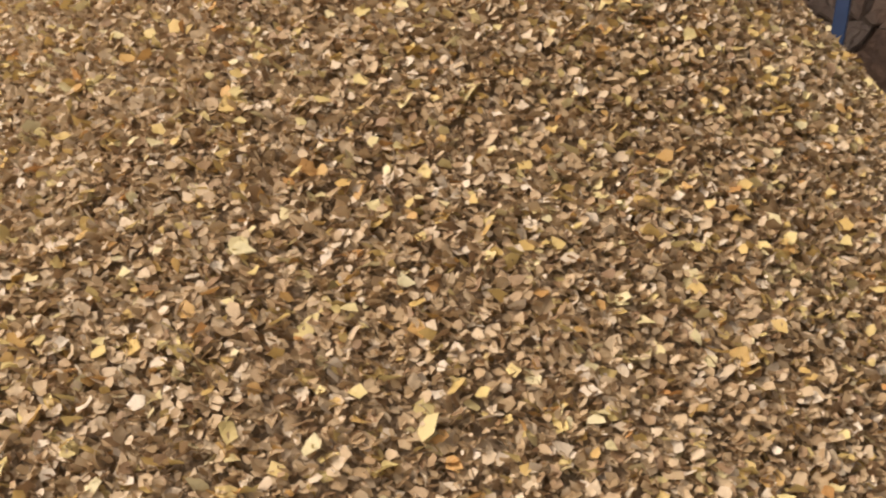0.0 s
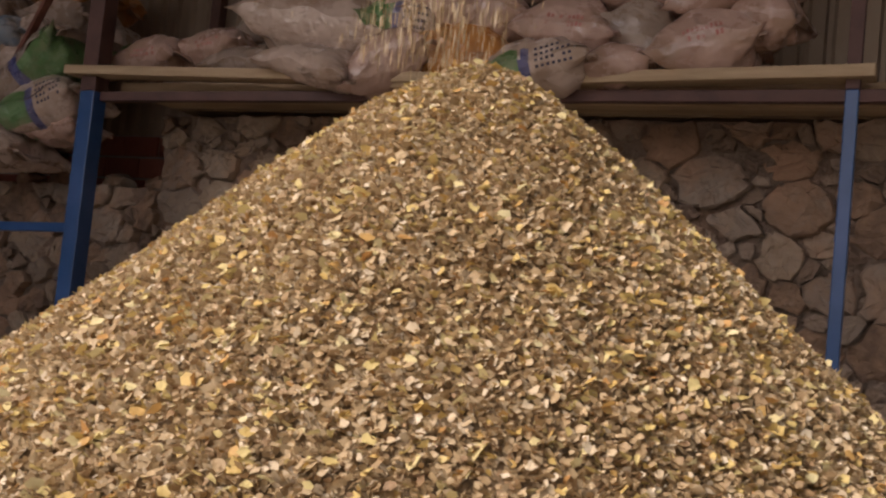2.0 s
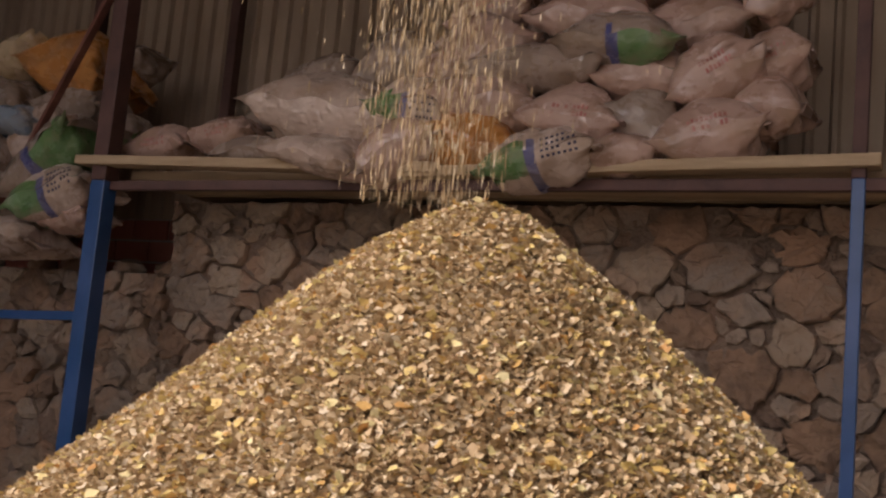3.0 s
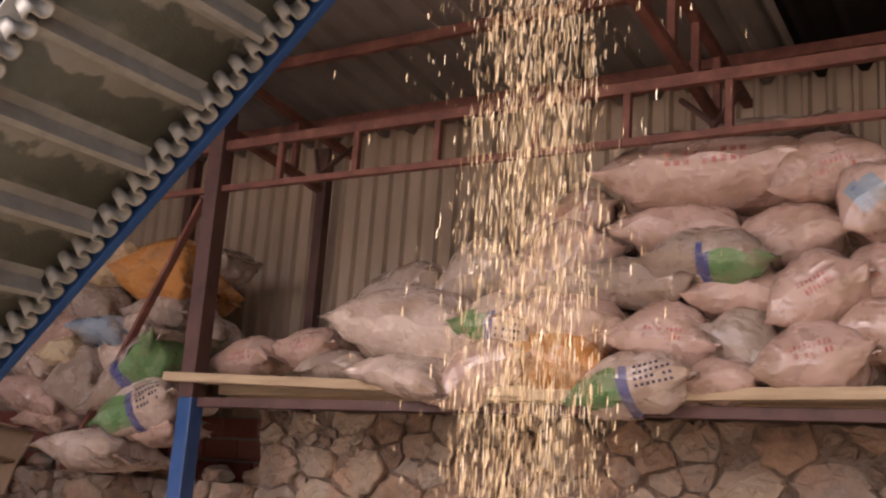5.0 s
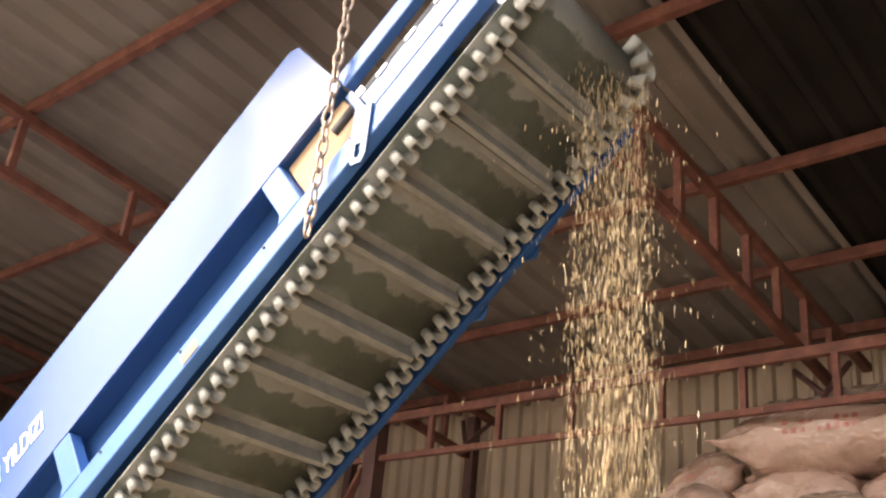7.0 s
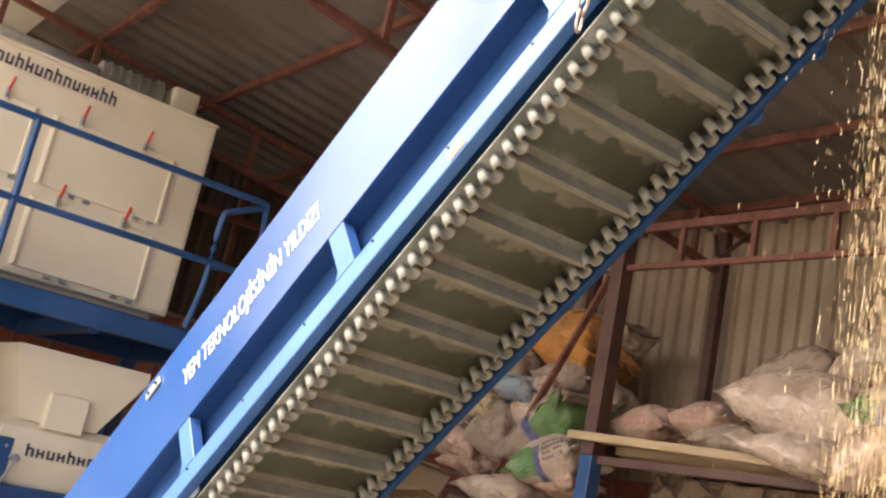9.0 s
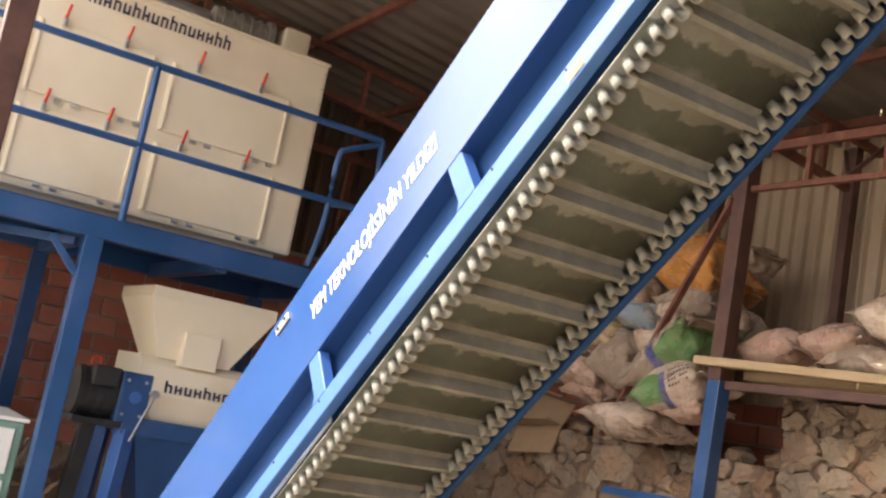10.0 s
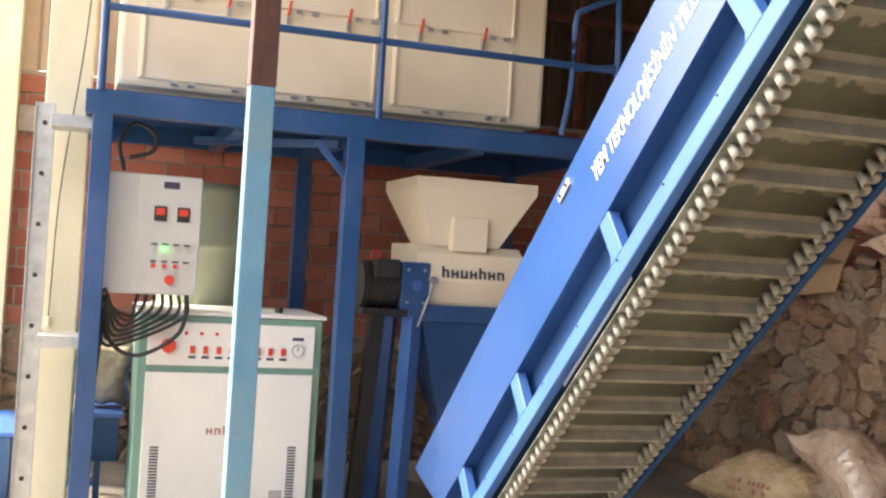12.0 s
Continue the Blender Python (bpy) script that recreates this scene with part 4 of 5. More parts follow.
part("ladder_rung", bar((-6.1, 2.55, 3.0), (-6.1, 2.86, 3.06), 0.03, seg=8), M["blue"], plat)

bins = thing("storage_bin", "large cream sheet-metal bin with clamped doors", "storage bin")
part("body", box((-7.75, -0.22, 2.66), (-6.5, 2.53, 4.04), 0.03), M["cream"], bins)
part("top_rim", box((-7.755, -0.225, 4.03), (-6.494, 2.535, 4.05), 0.004), M["cream"], bins)
part("base_frame", box((-7.6, -0.15, 2.585), (-6.6, 2.45, 2.67), 0.004), M["cream"], bins)
k = 0
for y0, y1 in ((-0.10, 0.60), (0.62, 1.36), (1.46, 2.30)):
    for z0, z1 in ((2.71, 3.16), (3.24, 3.70)):
        k += 1
        d = part("door", box((-6.5, y0, z0), (-6.482, y1, z1), 0.008), M["cream"], bins, "cream clamped door leaf")
        part("door_rim", box((-6.484, y1 - 0.03, z0 + 0.01), (-6.468, y1 - 0.012, z1 - 0.01), 0.004), M["cream"], d)
        part("door_rim", box((-6.484, y0 + 0.012, z0 + 0.01), (-6.468, y0 + 0.03, z1 - 0.01), 0.004), M["cream"], d)
        for f in (0.2, 0.72):
            y = y0 + f * (y1 - y0)
            cl = part("clamp", box((-6.482, y - 0.012, z1 - 0.02), (-6.455, y + 0.012, z1 + 0.05), 0.003), M["zinc"], d, "steel toggle clamp")
            part("grip", bar((-6.452, y, z1 + 0.03), (-6.44, y + 0.012, z1 + 0.12), 0.018, seg=8), M["red"], cl, "red clamp grip")
            for dy in (-0.05, 0.05):
                part("hinge", bar((-6.475, y + 0.1 + dy, z0 - 0.015), (-6.475, y + 0.14 + dy, z0 - 0.015), 0.028, seg=8), M["zinc"], d)
for i in range(12):
    part("rivet", box((-6.5, 2.505, 2.75 + i * 0.11), (-6.493, 2.52, 2.765 + i * 0.11), 0.002), M["zinc"], bins)
XF = lambda x, y, z: Matrix(((0, 0, 1, x), (1, 0, 0, y), (0, 1, 0, z), (0, 0, 0, 1)))
bars_of_writing("lettering", 1.10, 0.095, 18, XF(-6.498, 0.72, 3.895), M["ink"], bins, 3)
fan = thing("bin_motor", "grey geared motor on the bin top", "motor")
part("housing", bar((-6.9, 1.75, 4.20), (-6.9, 2.15, 4.20), 0.20, seg=20), M["steel"], fan)
part("flange", bar((-6.9, 2.15, 4.20), (-6.9, 2.19, 4.20), 0.25, seg=20), M["steel"], fan)
for k in range(5):
    part("fin", bar((-6.9, 1.80 + 0.07 * k, 4.20), (-6.9, 1.815 + 0.07 * k, 4.20), 0.225, seg=20), M["steel"], fan)
part("duct", bar((-6.9, 0.6, 4.17), (-6.9, 1.72, 4.17), 0.16, seg=16), M["zinc"], fan, "bright galvanised duct")
part("guard", box((-7.0, 2.25, 4.06), (-6.75, 2.45, 4.30), 0.03), M["cream"], fan)
part("foot", box((-7.0, 1.8, 4.049), (-6.8, 2.1, 4.12), 0.005), M["steel"], fan)
part("saddle", box((-6.97, 0.9, 4.049), (-6.83, 0.95, 4.10), 0.004), M["steel"], fan)

# ---------------------------------------------------------------- hopper mill under the platform
mill = thing("hopper_mill", "cream feed mill with square hopper on a blue stand", "mill")


def frustum(lo, hi, name, material, label=""):
    """lo and hi: (x0, x1, y0, y1, z) rectangles joined by sloping plates."""
    bm = bmesh.new()
    rings = []
    for x0, x1, y0, y1, z in (lo, hi):
        rings.append([bm.verts.new(p) for p in ((x0, y0, z), (x1, y0, z), (x1, y1, z), (x0, y1, z))])
    for i in range(4):
        bm.faces.new((rings[0][i], rings[0][(i + 1) % 4], rings[1][(i + 1) % 4], rings[1][i]))
    bmesh.ops.recalc_face_normals(bm, faces=bm.faces[:])
    bmesh.ops.solidify(bm, geom=bm.faces[:], thickness=0.006)
    return part(name, bm, material, mill, label)


frustum((-6.95, -6.52, 1.80, 2.28, 1.83), (-7.2, -6.42, 1.66, 2.50, 2.2), "hopper", M["cream"], "cream funnel hopper")
frustum((-7.2, -6.42, 1.66, 2.50, 2.2), (-7.2, -6.42, 1.66, 2.50, 2.27), "hopper_rim", M["cream"])
part("slide_box", box((-6.56, 1.93, 1.80), (-6.44, 2.17, 2.02), 0.006), M["cream"], mill)
part("housing", prism([(-6.5, 1.44), (-6.44, 1.60), (-6.47, 1.78), (-6.55, 1.835), (-7.1, 1.835), (-7.1, 1.44)], 1.70, 2.44, "y"), M["cream"], mill, "cream mill housing")
bars_of_writing("lettering", 0.45, 0.075, 7, XF(-6.452, 1.87, 1.62) @ Matrix.Rotation(radians(-9.5), 4, "X") @ Matrix.Translation((0, 0, 0.014)), M["ink"], mill, 9)
part("stand_frame", box((-7.1, 1.66, 1.33), (-6.45, 2.46, 1.44), 0.006), M["blue"], mill)
for x, y, dx, dy in ((-6.5, 1.70, 0.03, -0.05), (-6.5, 2.40, 0.03, 0.05), (-7.05, 1.70, -0.03, -0.05), (-7.05, 2.40, -0.03, 0.05)):
    part("leg", bar((x, y, 1.36), (x + dx, y + dy, 0), 0.095), M["blue_rail"], mill)
frustum((-6.9, -6.65, 1.95, 2.2, 0.75), (-7.08, -6.47, 1.76, 2.38, 1.34), "outlet_cone", M["blue"], "blue outlet cone")
part("outlet_spout", box((-6.88, 1.97, 0.62), (-6.67, 2.18, 0.76), 0.006), M["blue"], mill)
drive = part("drive_box", box((-6.62, 1.60, 1.40), (-6.44, 1.79, 1.71), 0.012), M["blue"], mill, "blue drive guard")
for dy, dz in ((0.04, 0.05), (0.15, 0.05), (0.04, 0.26), (0.15, 0.26)):
    part("bolt", bar((-6.442, 1.60 + dy, 1.40 + dz), (-6.43, 1.60 + dy, 1.40 + dz), 0.02, seg=6), M["zinc"], drive)
part("sight_cap", bar((-6.442, 1.70, 1.56), (-6.425, 1.70, 1.56), 0.075, seg=16), M["blue_rail"], drive)
mo = part("motor", bar((-6.6, 1.36, 1.55), (-6.6, 1.60, 1.55), 0.30, seg=20), M["black"], mill, "black electric motor")
part("terminal_box", box((-6.52, 1.42, 1.60), (-6.42, 1.58, 1.72), 0.01), M["black"], mo)
ring_pts = [(-6.6, 1.46 + 0.03 * math.cos(a), 1.74 + 0.03 * math.sin(a)) for a in [2 * math.pi * k / 8 for k in range(9)]]
part("lifting_eye", tube(ring_pts, 0.008, 6), M["red"], mo, "red lifting eye")
for i in range(5):
    part("fin", bar((-6.6, 1.38 + 0.045 * i, 1.55), (-6.6, 1.395 + 0.045 * i, 1.55), 0.32, seg=20), M["black"], mo)
part("motor_stand", bar((-6.62, 1.50, 1.42), (-6.62, 1.40, 0.0), 0.09), M["black"], mill)
part("shelf_bracket", box((-6.75, 1.36, 1.36), (-6.46, 1.66, 1.40), 0.004), M["black"], mill)
part("lever", bar((-6.40, 1.81, 1.60), (-6.36, 1.70, 1.30), 0.016, seg=8), M["zinc"], mill, "bright steel lever")
part("lever_hub", bar((-6.45, 1.81, 1.60), (-6.39, 1.81, 1.60), 0.05, seg=10), M["zinc"], mill)

# ---------------------------------------------------------------- steam boiler cabinet
boil = thing("boiler_cabinet", "white and grey-green steam boiler cabinet", "boiler")
part("case", box((-7.2, 0.0, 0.04), (-6.42, 1.10, 1.31), 0.012), M["greenish"], boil)
part("lid", box((-7.22, -0.02, 1.312), (-6.40, 1.12, 1.335), 0.008), M["white"], boil)
cp = part("control_panel", box((-6.418, 0.05, 1.01), (-6.395, 1.05, 1.27), 0.006), M["white"], boil, "white control fascia")
dr = part("door", box((-6.418, 0.05, 0.08), (-6.395, 1.05, 0.97), 0.006), M["white"], boil)
part("main_switch", bar((-6.395, 0.17, 1.13), (-6.35, 0.17, 1.13), 0.085, seg=20), M["red"], cp, "red main switch knob")
for i in range(8):
    y = 0.31 + i * 0.078
    part("switch", box((-6.396, y - 0.014, 1.085), (-6.38, y + 0.014, 1.13), 0.004), M["red"], cp)
    part("tag", box((-6.396, y - 0.022, 1.055), (-6.391, y + 0.022, 1.07), 0.001), M["ink"], cp)
for i in range(3):
    part("pilot_lamp", bar((-6.396, 0.27 + i * 0.09, 1.205), (-6.385, 0.27 + i * 0.09, 1.205), 0.022, seg=10), M["red"], cp)
part("gauge", bar((-6.396, 0.945, 1.12), (-6.375, 0.945, 1.12), 0.078, seg=24), M["zinc"], cp, "round pressure gauge")
part("gauge_face", bar((-6.376, 0.945, 1.12), (-6.373, 0.945, 1.12), 0.062, seg=24), M["white"], cp)
part("needle", box((-6.373, 0.94, 1.12), (-6.371, 0.946, 1.145), 0.0005), M["ink"], cp)
part("gauge_tag", box((-6.396, 0.91, 1.18), (-6.392, 0.98, 1.2), 0.001), M["ink"], cp)
bars_of_writing("logo", 0.30, 0.055, 6, XF(-6.394, 0.42, 0.60), M["redink"], dr, 4)
for y in (0.10, 0.92):
    for i in range(22):
        part("louvre", box((-6.396, y, 0.14 + i * 0.018), (-6.390, y + 0.05, 0.149 + i * 0.018), 0.001), M["ink"], dr)
part("nameplate", box((-6.396, 0.82, 0.2), (-6.392, 0.90, 0.26), 0.001), M["zinc"], dr)
part("valve", bar((-6.6, 0.85, 1.335), (-6.6, 0.85, 1.37), 0.05, seg=12), M["black"], boil)
for x in (-7.1, -6.5):
    for y in (0.08, 1.02):
        part("foot", box((x - 0.03, y - 0.03, 0), (x + 0.03, y + 0.03, 0.045), 0.004), M["black"], boil)

# ---------------------------------------------------------------- switch box on the platform post
sw = thing("control_box", "light grey electrical control box with buttons", "control box")
part("case", box((-6.52, -0.26, 1.43), (-6.30, 0.10, 2.13), 0.012), M["greybox"], sw)
swd = part("door", box((-6.298, -0.06, 1.435), (-6.275, 0.30, 2.125), 0.008), M["greybox"], sw)
part("case_body", box((-6.52, 0.102, 1.432), (-6.30, 0.29, 2.128), 0.012), M["greybox"], sw)
for y in (0.07, 0.20):
    di = part("meter", box((-6.276, y - 0.035, 1.86), (-6.262, y + 0.035, 1.945), 0.004), M["black"], swd)
    part("display", box((-6.263, y - 0.025, 1.895), (-6.259, y + 0.025, 1.935), 0.001), M["red"], di)
for r, z in enumerate((1.70, 1.60)):
    for i in range(4):
        y = 0.045 + i * 0.062
        b = part("button", bar((-6.276, y, z), (-6.258, y, z), 0.026, seg=12), M["led"] if (r, i) == (0, 1) else (M["red"] if r and i < 3 else M["zinc"]), swd)
        part("tag", box((-6.276, y - 0.018, z + 0.02), (-6.272, y + 0.018, z + 0.03), 0.001), M["ink"], swd)
part("emergency_stop", bar((-6.276, 0.14, 1.52), (-6.235, 0.14, 1.52), 0.055, seg=16), M["red"], swd, "red mushroom emergency stop")
part("plate", box((-6.276, 0.08, 2.05), (-6.272, 0.17, 2.09), 0.001), M["ink"], swd)
cabs = thing("cable_bundle", "drooping black cables under the control box", "cables")
for i in range(7):
    y = -0.02 + i * 0.045
    part("cable", tube([(-6.38, y, 1.44), (-6.34, y - 0.02, 1.36 - 0.012 * i), (-6.33, -0.06 - 0.02 * i, 1.30 - 0.03 * i), (-6.30, -0.16 - 0.01 * i, 1.34), (-6.27, -0.22, 1.45 - 0.05 * i), (-6.27, -0.26, 1.2 - 0.1 * i)], 0.011, 6), M["black"], cabs)
part("cable", tube([(-6.3, 0.25, 1.44), (-6.26, 0.22, 1.22), (-6.25, 0.0, 1.08), (-6.26, -0.16, 1.15), (-6.26, -0.24, 1.4)], 0.013, 6), M["black"], cabs)
part("cable", tube([(-6.25, -0.2, 1.4), (-6.24, -0.30, 1.2), (-6.24, -0.31, 0.7), (-6.24, -0.27, 0.3), (-6.22, -0.15, 0.02)], 0.02, 6), M["black"], cabs)
part("cable", tube([(-6.3, -0.15, 2.14), (-6.32, -0.18, 2.3), (-6.34, -0.1, 2.42), (-6.36, 0.02, 2.36), (-6.34, 0.0, 2.26), (-6.33, -0.12, 2.22)], 0.014, 6), M["black"], cabs)

# second pillar and concrete band on the brick wall
tagged(link_bm("pillar_far", box((LEFT - 0.1, -1.32, 0), (LEFT + 0.2, -0.90, 4.9), 0.01), M["plaster"]), "cream painted concrete pillar at the wall end", "pillar", kind="structure")
tagged(link_bm("wall_band", box((LEFT - 0.02, -0.90, 2.52), (LEFT + 0.10, 3.0, 2.72), 0.01), M["joint"]), "grey concrete band along the brick wall", "wall", kind="structure")
trough = thing("feed_trough", "blue sheet-steel trough on angle legs beside the boiler", "trough")
part("tub", prism([(-7.62, 0.60), (-7.0, 0.60), (-7.08, 0.30), (-7.54, 0.30)], -0.30, -0.06, "y", None, 0.006), M["blue"], trough)
part("rim", box((-7.64, -0.32, 0.60), (-6.98, -0.04, 0.625), 0.004), M["blue_rail"], trough)
for x in (-7.5, -7.12):
    part("leg", box((x - 0.02, -0.2, 0), (x + 0.02, -0.16, 0.30), 0.003), M["blue"], trough)
feed_bag(-7.32, -0.17, 0.86, 0.46, 0.36, 70, "white")
side_tank = thing("low_tank", "low blue steel tank by the brick wall", "tank")
part("shell", box((-8.2, -1.25, 0), (-7.3, -0.72, 0.42), 0.02), M["blue"], side_tank)
part("lid", box((-8.22, -1.27, 0.42), (-7.28, -0.70, 0.45), 0.008), M["blue_rail"], side_tank)
# galvanised channel, cream pillar and water barrel beside it
ch = thing("cable_channel", "upright galvanised slotted steel channel", "channel")
part("web", box((-6.62, -0.66, 0), (-6.60, -0.55, 2.52), 0.002), M["zinc"], ch)
for y in (-0.66, -0.556):
    part("flange", box((-6.60, y, 0), (-6.56, y + 0.006, 2.52), 0.001), M["zinc"], ch)
for i in range(8):
    part("bolt", bar((-6.598, -0.605, 0.3 + i * 0.3), (-6.59, -0.605, 0.3 + i * 0.3), 0.03, seg=8), M["black"], ch)
for z in (2.36, 1.10):
    part("bracket", box((-6.59, -0.56, z), (-6.3, -0.24, z + 0.07), 0.004), M["zinc"], ch)
pil = tagged(link_bm("pillar", box((-7.2, -0.62, 0), (-6.75, -0.36, 5.0), 0.01), M["plaster"]), "cream painted concrete pillar", "pillar", kind="structure")
pc = thing("pull_cord", "thin dark cord hanging beside the pillar", "cord")
part("cord", tube([(-6.72, -0.38, 3.4), (-6.70, -0.42, 2.8), (-6.72, -0.50, 2.0), (-6.72, -0.52, 1.25)], 0.004, 5), M["black"], pc)
part("knob", bar((-6.72, -0.52, 1.19), (-6.72, -0.52, 1.25), 0.035, seg=10), M["plaster"], pc)
ba = thing("water_barrel", "milky green plastic barrel", "barrel")
bb = bmesh.new()
prof_b = [(0.0, 0.95), (0.27, 0.95), (0.30, 1.0), (0.30, 1.3), (0.312, 1.32), (0.30, 1.34), (0.30, 1.72), (0.312, 1.74), (0.30, 1.76), (0.30, 2.1), (0.27, 2.17), (0.0, 2.17)]
for j in range(28):
    a = 2 * math.pi * j / 28
    ring = [bb.verts.new((-7.55 + r * math.cos(a), 0.42 + r * math.sin(a), z)) for r, z in prof_b]
    for i in range(len(ring) - 1):
        bb.edges.new((ring[i], ring[i + 1]))
bb.verts.ensure_lookup_table()
n = len(prof_b)
for j in range(28):
    for i in range(n - 1):
        a, b = bb.verts[j * n + i], bb.verts[j * n + i + 1]
        c, d = bb.verts[(j + 1) % 28 * n + i + 1], bb.verts[(j + 1) % 28 * n + i]
        bb.faces.new((a, d, c, b)).smooth = True
bmesh.ops.remove_doubles(bb, verts=bb.verts[:], dist=1e-4)
bmesh.ops.recalc_face_normals(bb, faces=bb.faces[:])
part("shell", bb, M["tank"], ba)
part("stand", box((-7.9, 0.1, 0), (-7.22, 0.74, 0.948), 0.01), M["blue_dark"], ba)

# cardboard and rubble on the ledge
for x, y, z, a, w, h in ((-6.78, 5.12, 2.00, 8, 0.46, 0.26), (-6.66, 4.95, 1.76, -6, 0.46, 0.24)):
    cb = thing("cardboard_box", "flattened brown cardboard box on the ledge", "cardboard box", (x, y, z))
    cb.rotation_euler = (radians(-25), radians(a), radians(10))
    part("panel", box((-w / 2, -0.01, -h / 2), (w / 2, 0.01, h / 2), 0.003), M["card"], cb)
    part("flap", box((-w / 2, -0.16, h / 2), (w / 2, 0.01, h / 2 + 0.012), 0.003, pose(0, 0, 0, 14)), M["card"], cb)

# ---------------------------------------------------------------- heap of feed
PX, PY, PZ = -0.86, 1.78, 1.68


def heap(x, y):
    """Height of the heap: a cone with a blunt top, a steeper right flank and slow undulation."""
    dx, dy = x - PX, y - PY
    r = math.hypot(dx, dy)
    a = math.atan2(dy, dx)
    tan = 0.83 + 0.07 * max(0.0, math.cos(a + 2.43)) ** 1.5 + 0.08 * max(0.0, math.cos(a - 0.13))
    rr = math.sqrt(r * r + 0.10 ** 2) - 0.10
    return PZ - tan * rr + 0.025 * noise.noise((x * 1.4, y * 1.4, 3.0)) * min(1, r) + 0.012 * noise.noise((x * 7, y * 7, 1.0))


pile = thing("feed_heap", "heap of rolled grain and yellow maize flakes", "feed heap", kind="stuff")
bm = bmesh.new()
bmesh.ops.create_grid(bm, x_segments=150, y_segments=150, size=3.1)
for v in bm.verts:
    x, y = v.co.x + PX, v.co.y + PY
    v.co = Vector((x, y, max(-0.05, heap(x, y) - 0.012)))
bmesh.ops.delete(bm, geom=[f for f in bm.faces if all(v.co.z < -0.04 for v in f.verts)], context="FACES")
part("bed", bm, M["pilebase"], pile, smooth=True)


def flakes(name, places, sizes, material, parent, seed, tilt=0.55, stretch=1.0):
    """Thin curled flakes: seven-cornered, dished plates, joined into one mesh."""
    rng = np.random.default_rng(seed)
    n, c = len(places), 6
    ang = np.linspace(0, 2 * np.pi, c, endpoint=False)[None] + rng.uniform(0, 6.28, (n, 1)) + rng.uniform(-0.3, 0.3, (n, c))
    rad = sizes[:, None] * rng.uniform(0.30, 0.64, (n, c))
    ring = np.stack([rad * np.cos(ang), rad * np.sin(ang) * rng.uniform(0.6, 1.0, (n, 1)), sizes[:, None] * rng.uniform(-0.12, 0.2, (n, c))], -1)
    local = np.concatenate([np.zeros((n, 1, 3)), ring], 1)
    nx, ny = rng.normal(0, tilt, n), rng.normal(0, tilt, n)
    z = np.stack([nx, ny, np.ones(n)], -1)
    z /= np.linalg.norm(z, axis=1, keepdims=True)
    h = rng.normal(size=(n, 3))
    x = np.cross(h, z)
    x /= np.linalg.norm(x, axis=1, keepdims=True)
    y = np.cross(z, x)
    w = places[:, None] + local[..., :1] * x[:, None] + local[..., 1:2] * y[:, None] + local[..., 2:] * z[:, None]
    w[..., 2] = places[:, None, 2] + (w[..., 2] - places[:, None, 2]) * stretch
    idx = np.arange(n)[:, None] * (c + 1)
    tri = np.stack([np.stack([np.zeros(c, int), 1 + np.arange(c), 1 + (np.arange(c) + 1) % c], -1)] * n) + idx[..., None]
    me = bpy.data.meshes.new(name)
    me.vertices.add(n * (c + 1))
    me.vertices.foreach_set("co", w.astype(np.float32).ravel())
    t = tri.reshape(-1, 3)
    me.loops.add(t.size)
    me.loops.foreach_set("vertex_index", t.astype(np.int32).ravel())
    me.polygons.add(len(t))
    me.polygons.foreach_set("loop_start", np.arange(0, t.size, 3, dtype=np.int32))
    me.polygons.foreach_set("loop_total", np.full(len(t), 3, np.int32))
    me.update(calc_edges=True)
    me.materials.append(material)
    ob = new(name, me)
    ob.parent = parent
    tagged(ob, kind="stuff")
    return ob


rng = np.random.default_rng(11)


def scatter(count, rmax, toward, lift):
    """Places on the heap, thick near the top and on the side that faces the yard."""
    out = []
    while len(out) < count:
        r = rmax * math.sqrt(rng.uniform())
        a = rng.uniform(-math.pi, math.pi)
        x, y = PX + r * math.cos(a), PY + r * math.sin(a)
        if toward:
            # the wedge of the heap that faces the yard
            bearing = math.degrees(math.atan2(-(x + 0.19), y - 0.2))
            if not (-14 < bearing < 62 and 0.3 < y < PY + 0.45):
                continue
        elif y > PY + 0.5 and rng.uniform() > 0.3:
            continue
        z = heap(x, y)
        if z > 0.0:
            out.append((x, y, z + rng.uniform(-0.008, lift)))
    return np.array(out)


pts = scatter(215000, 1.9, 1, 0.008)
flakes("rolled_flakes", pts, 0.0065 + 0.0115 * rng.beta(1.6, 2.4, len(pts)), M["grain"], pile, 1, 0.85)
pts = scatter(40000, 2.2, 0, 0.006)
flakes("rolled_flakes", pts, rng.uniform(0.010, 0.017, len(pts)), M["grain"], pile, 4)
pts = scatter(55000, 1.7, 1, 0.010)
flakes("flake_crumbs", pts, rng.uniform(0.0025, 0.0065, len(pts)), M["grain"], pile, 9, 1.1)
pts = scatter(26000, 1.9, 1, 0.011)
flakes("maize_flakes", pts, 0.009 + 0.018 * rng.beta(1.3, 3.4, len(pts)), M["corn"], pile, 2, 0.65)

# feed falling from the conveyor head on to the heap
fall = thing("falling_feed", "loose stream of flakes falling from the conveyor head", "falling feed", kind="stuff")
n = 9500
strand = rng.integers(0, 26, n)
home = rng.normal(0, 0.055, 26)
home_y = rng.normal(0, 0.05, 26)
t = rng.uniform(0, 1, n) ** 0.85
z = 3.42 - (3.42 - PZ) * t
xs = -0.97 + 0.03 * t + home[strand] * (0.8 + 0.5 * t) + rng.normal(0, 0.018, n)
ys = 1.74 + home_y[strand] + rng.normal(0, 0.02, n)
flakes("stream_flakes", np.stack([xs, ys, z], -1), rng.uniform(0.0008, 0.0023, n), M["grain"], fall, 5, 1.5, 19.0)
n = 1300
t = rng.uniform(0, 1, n)
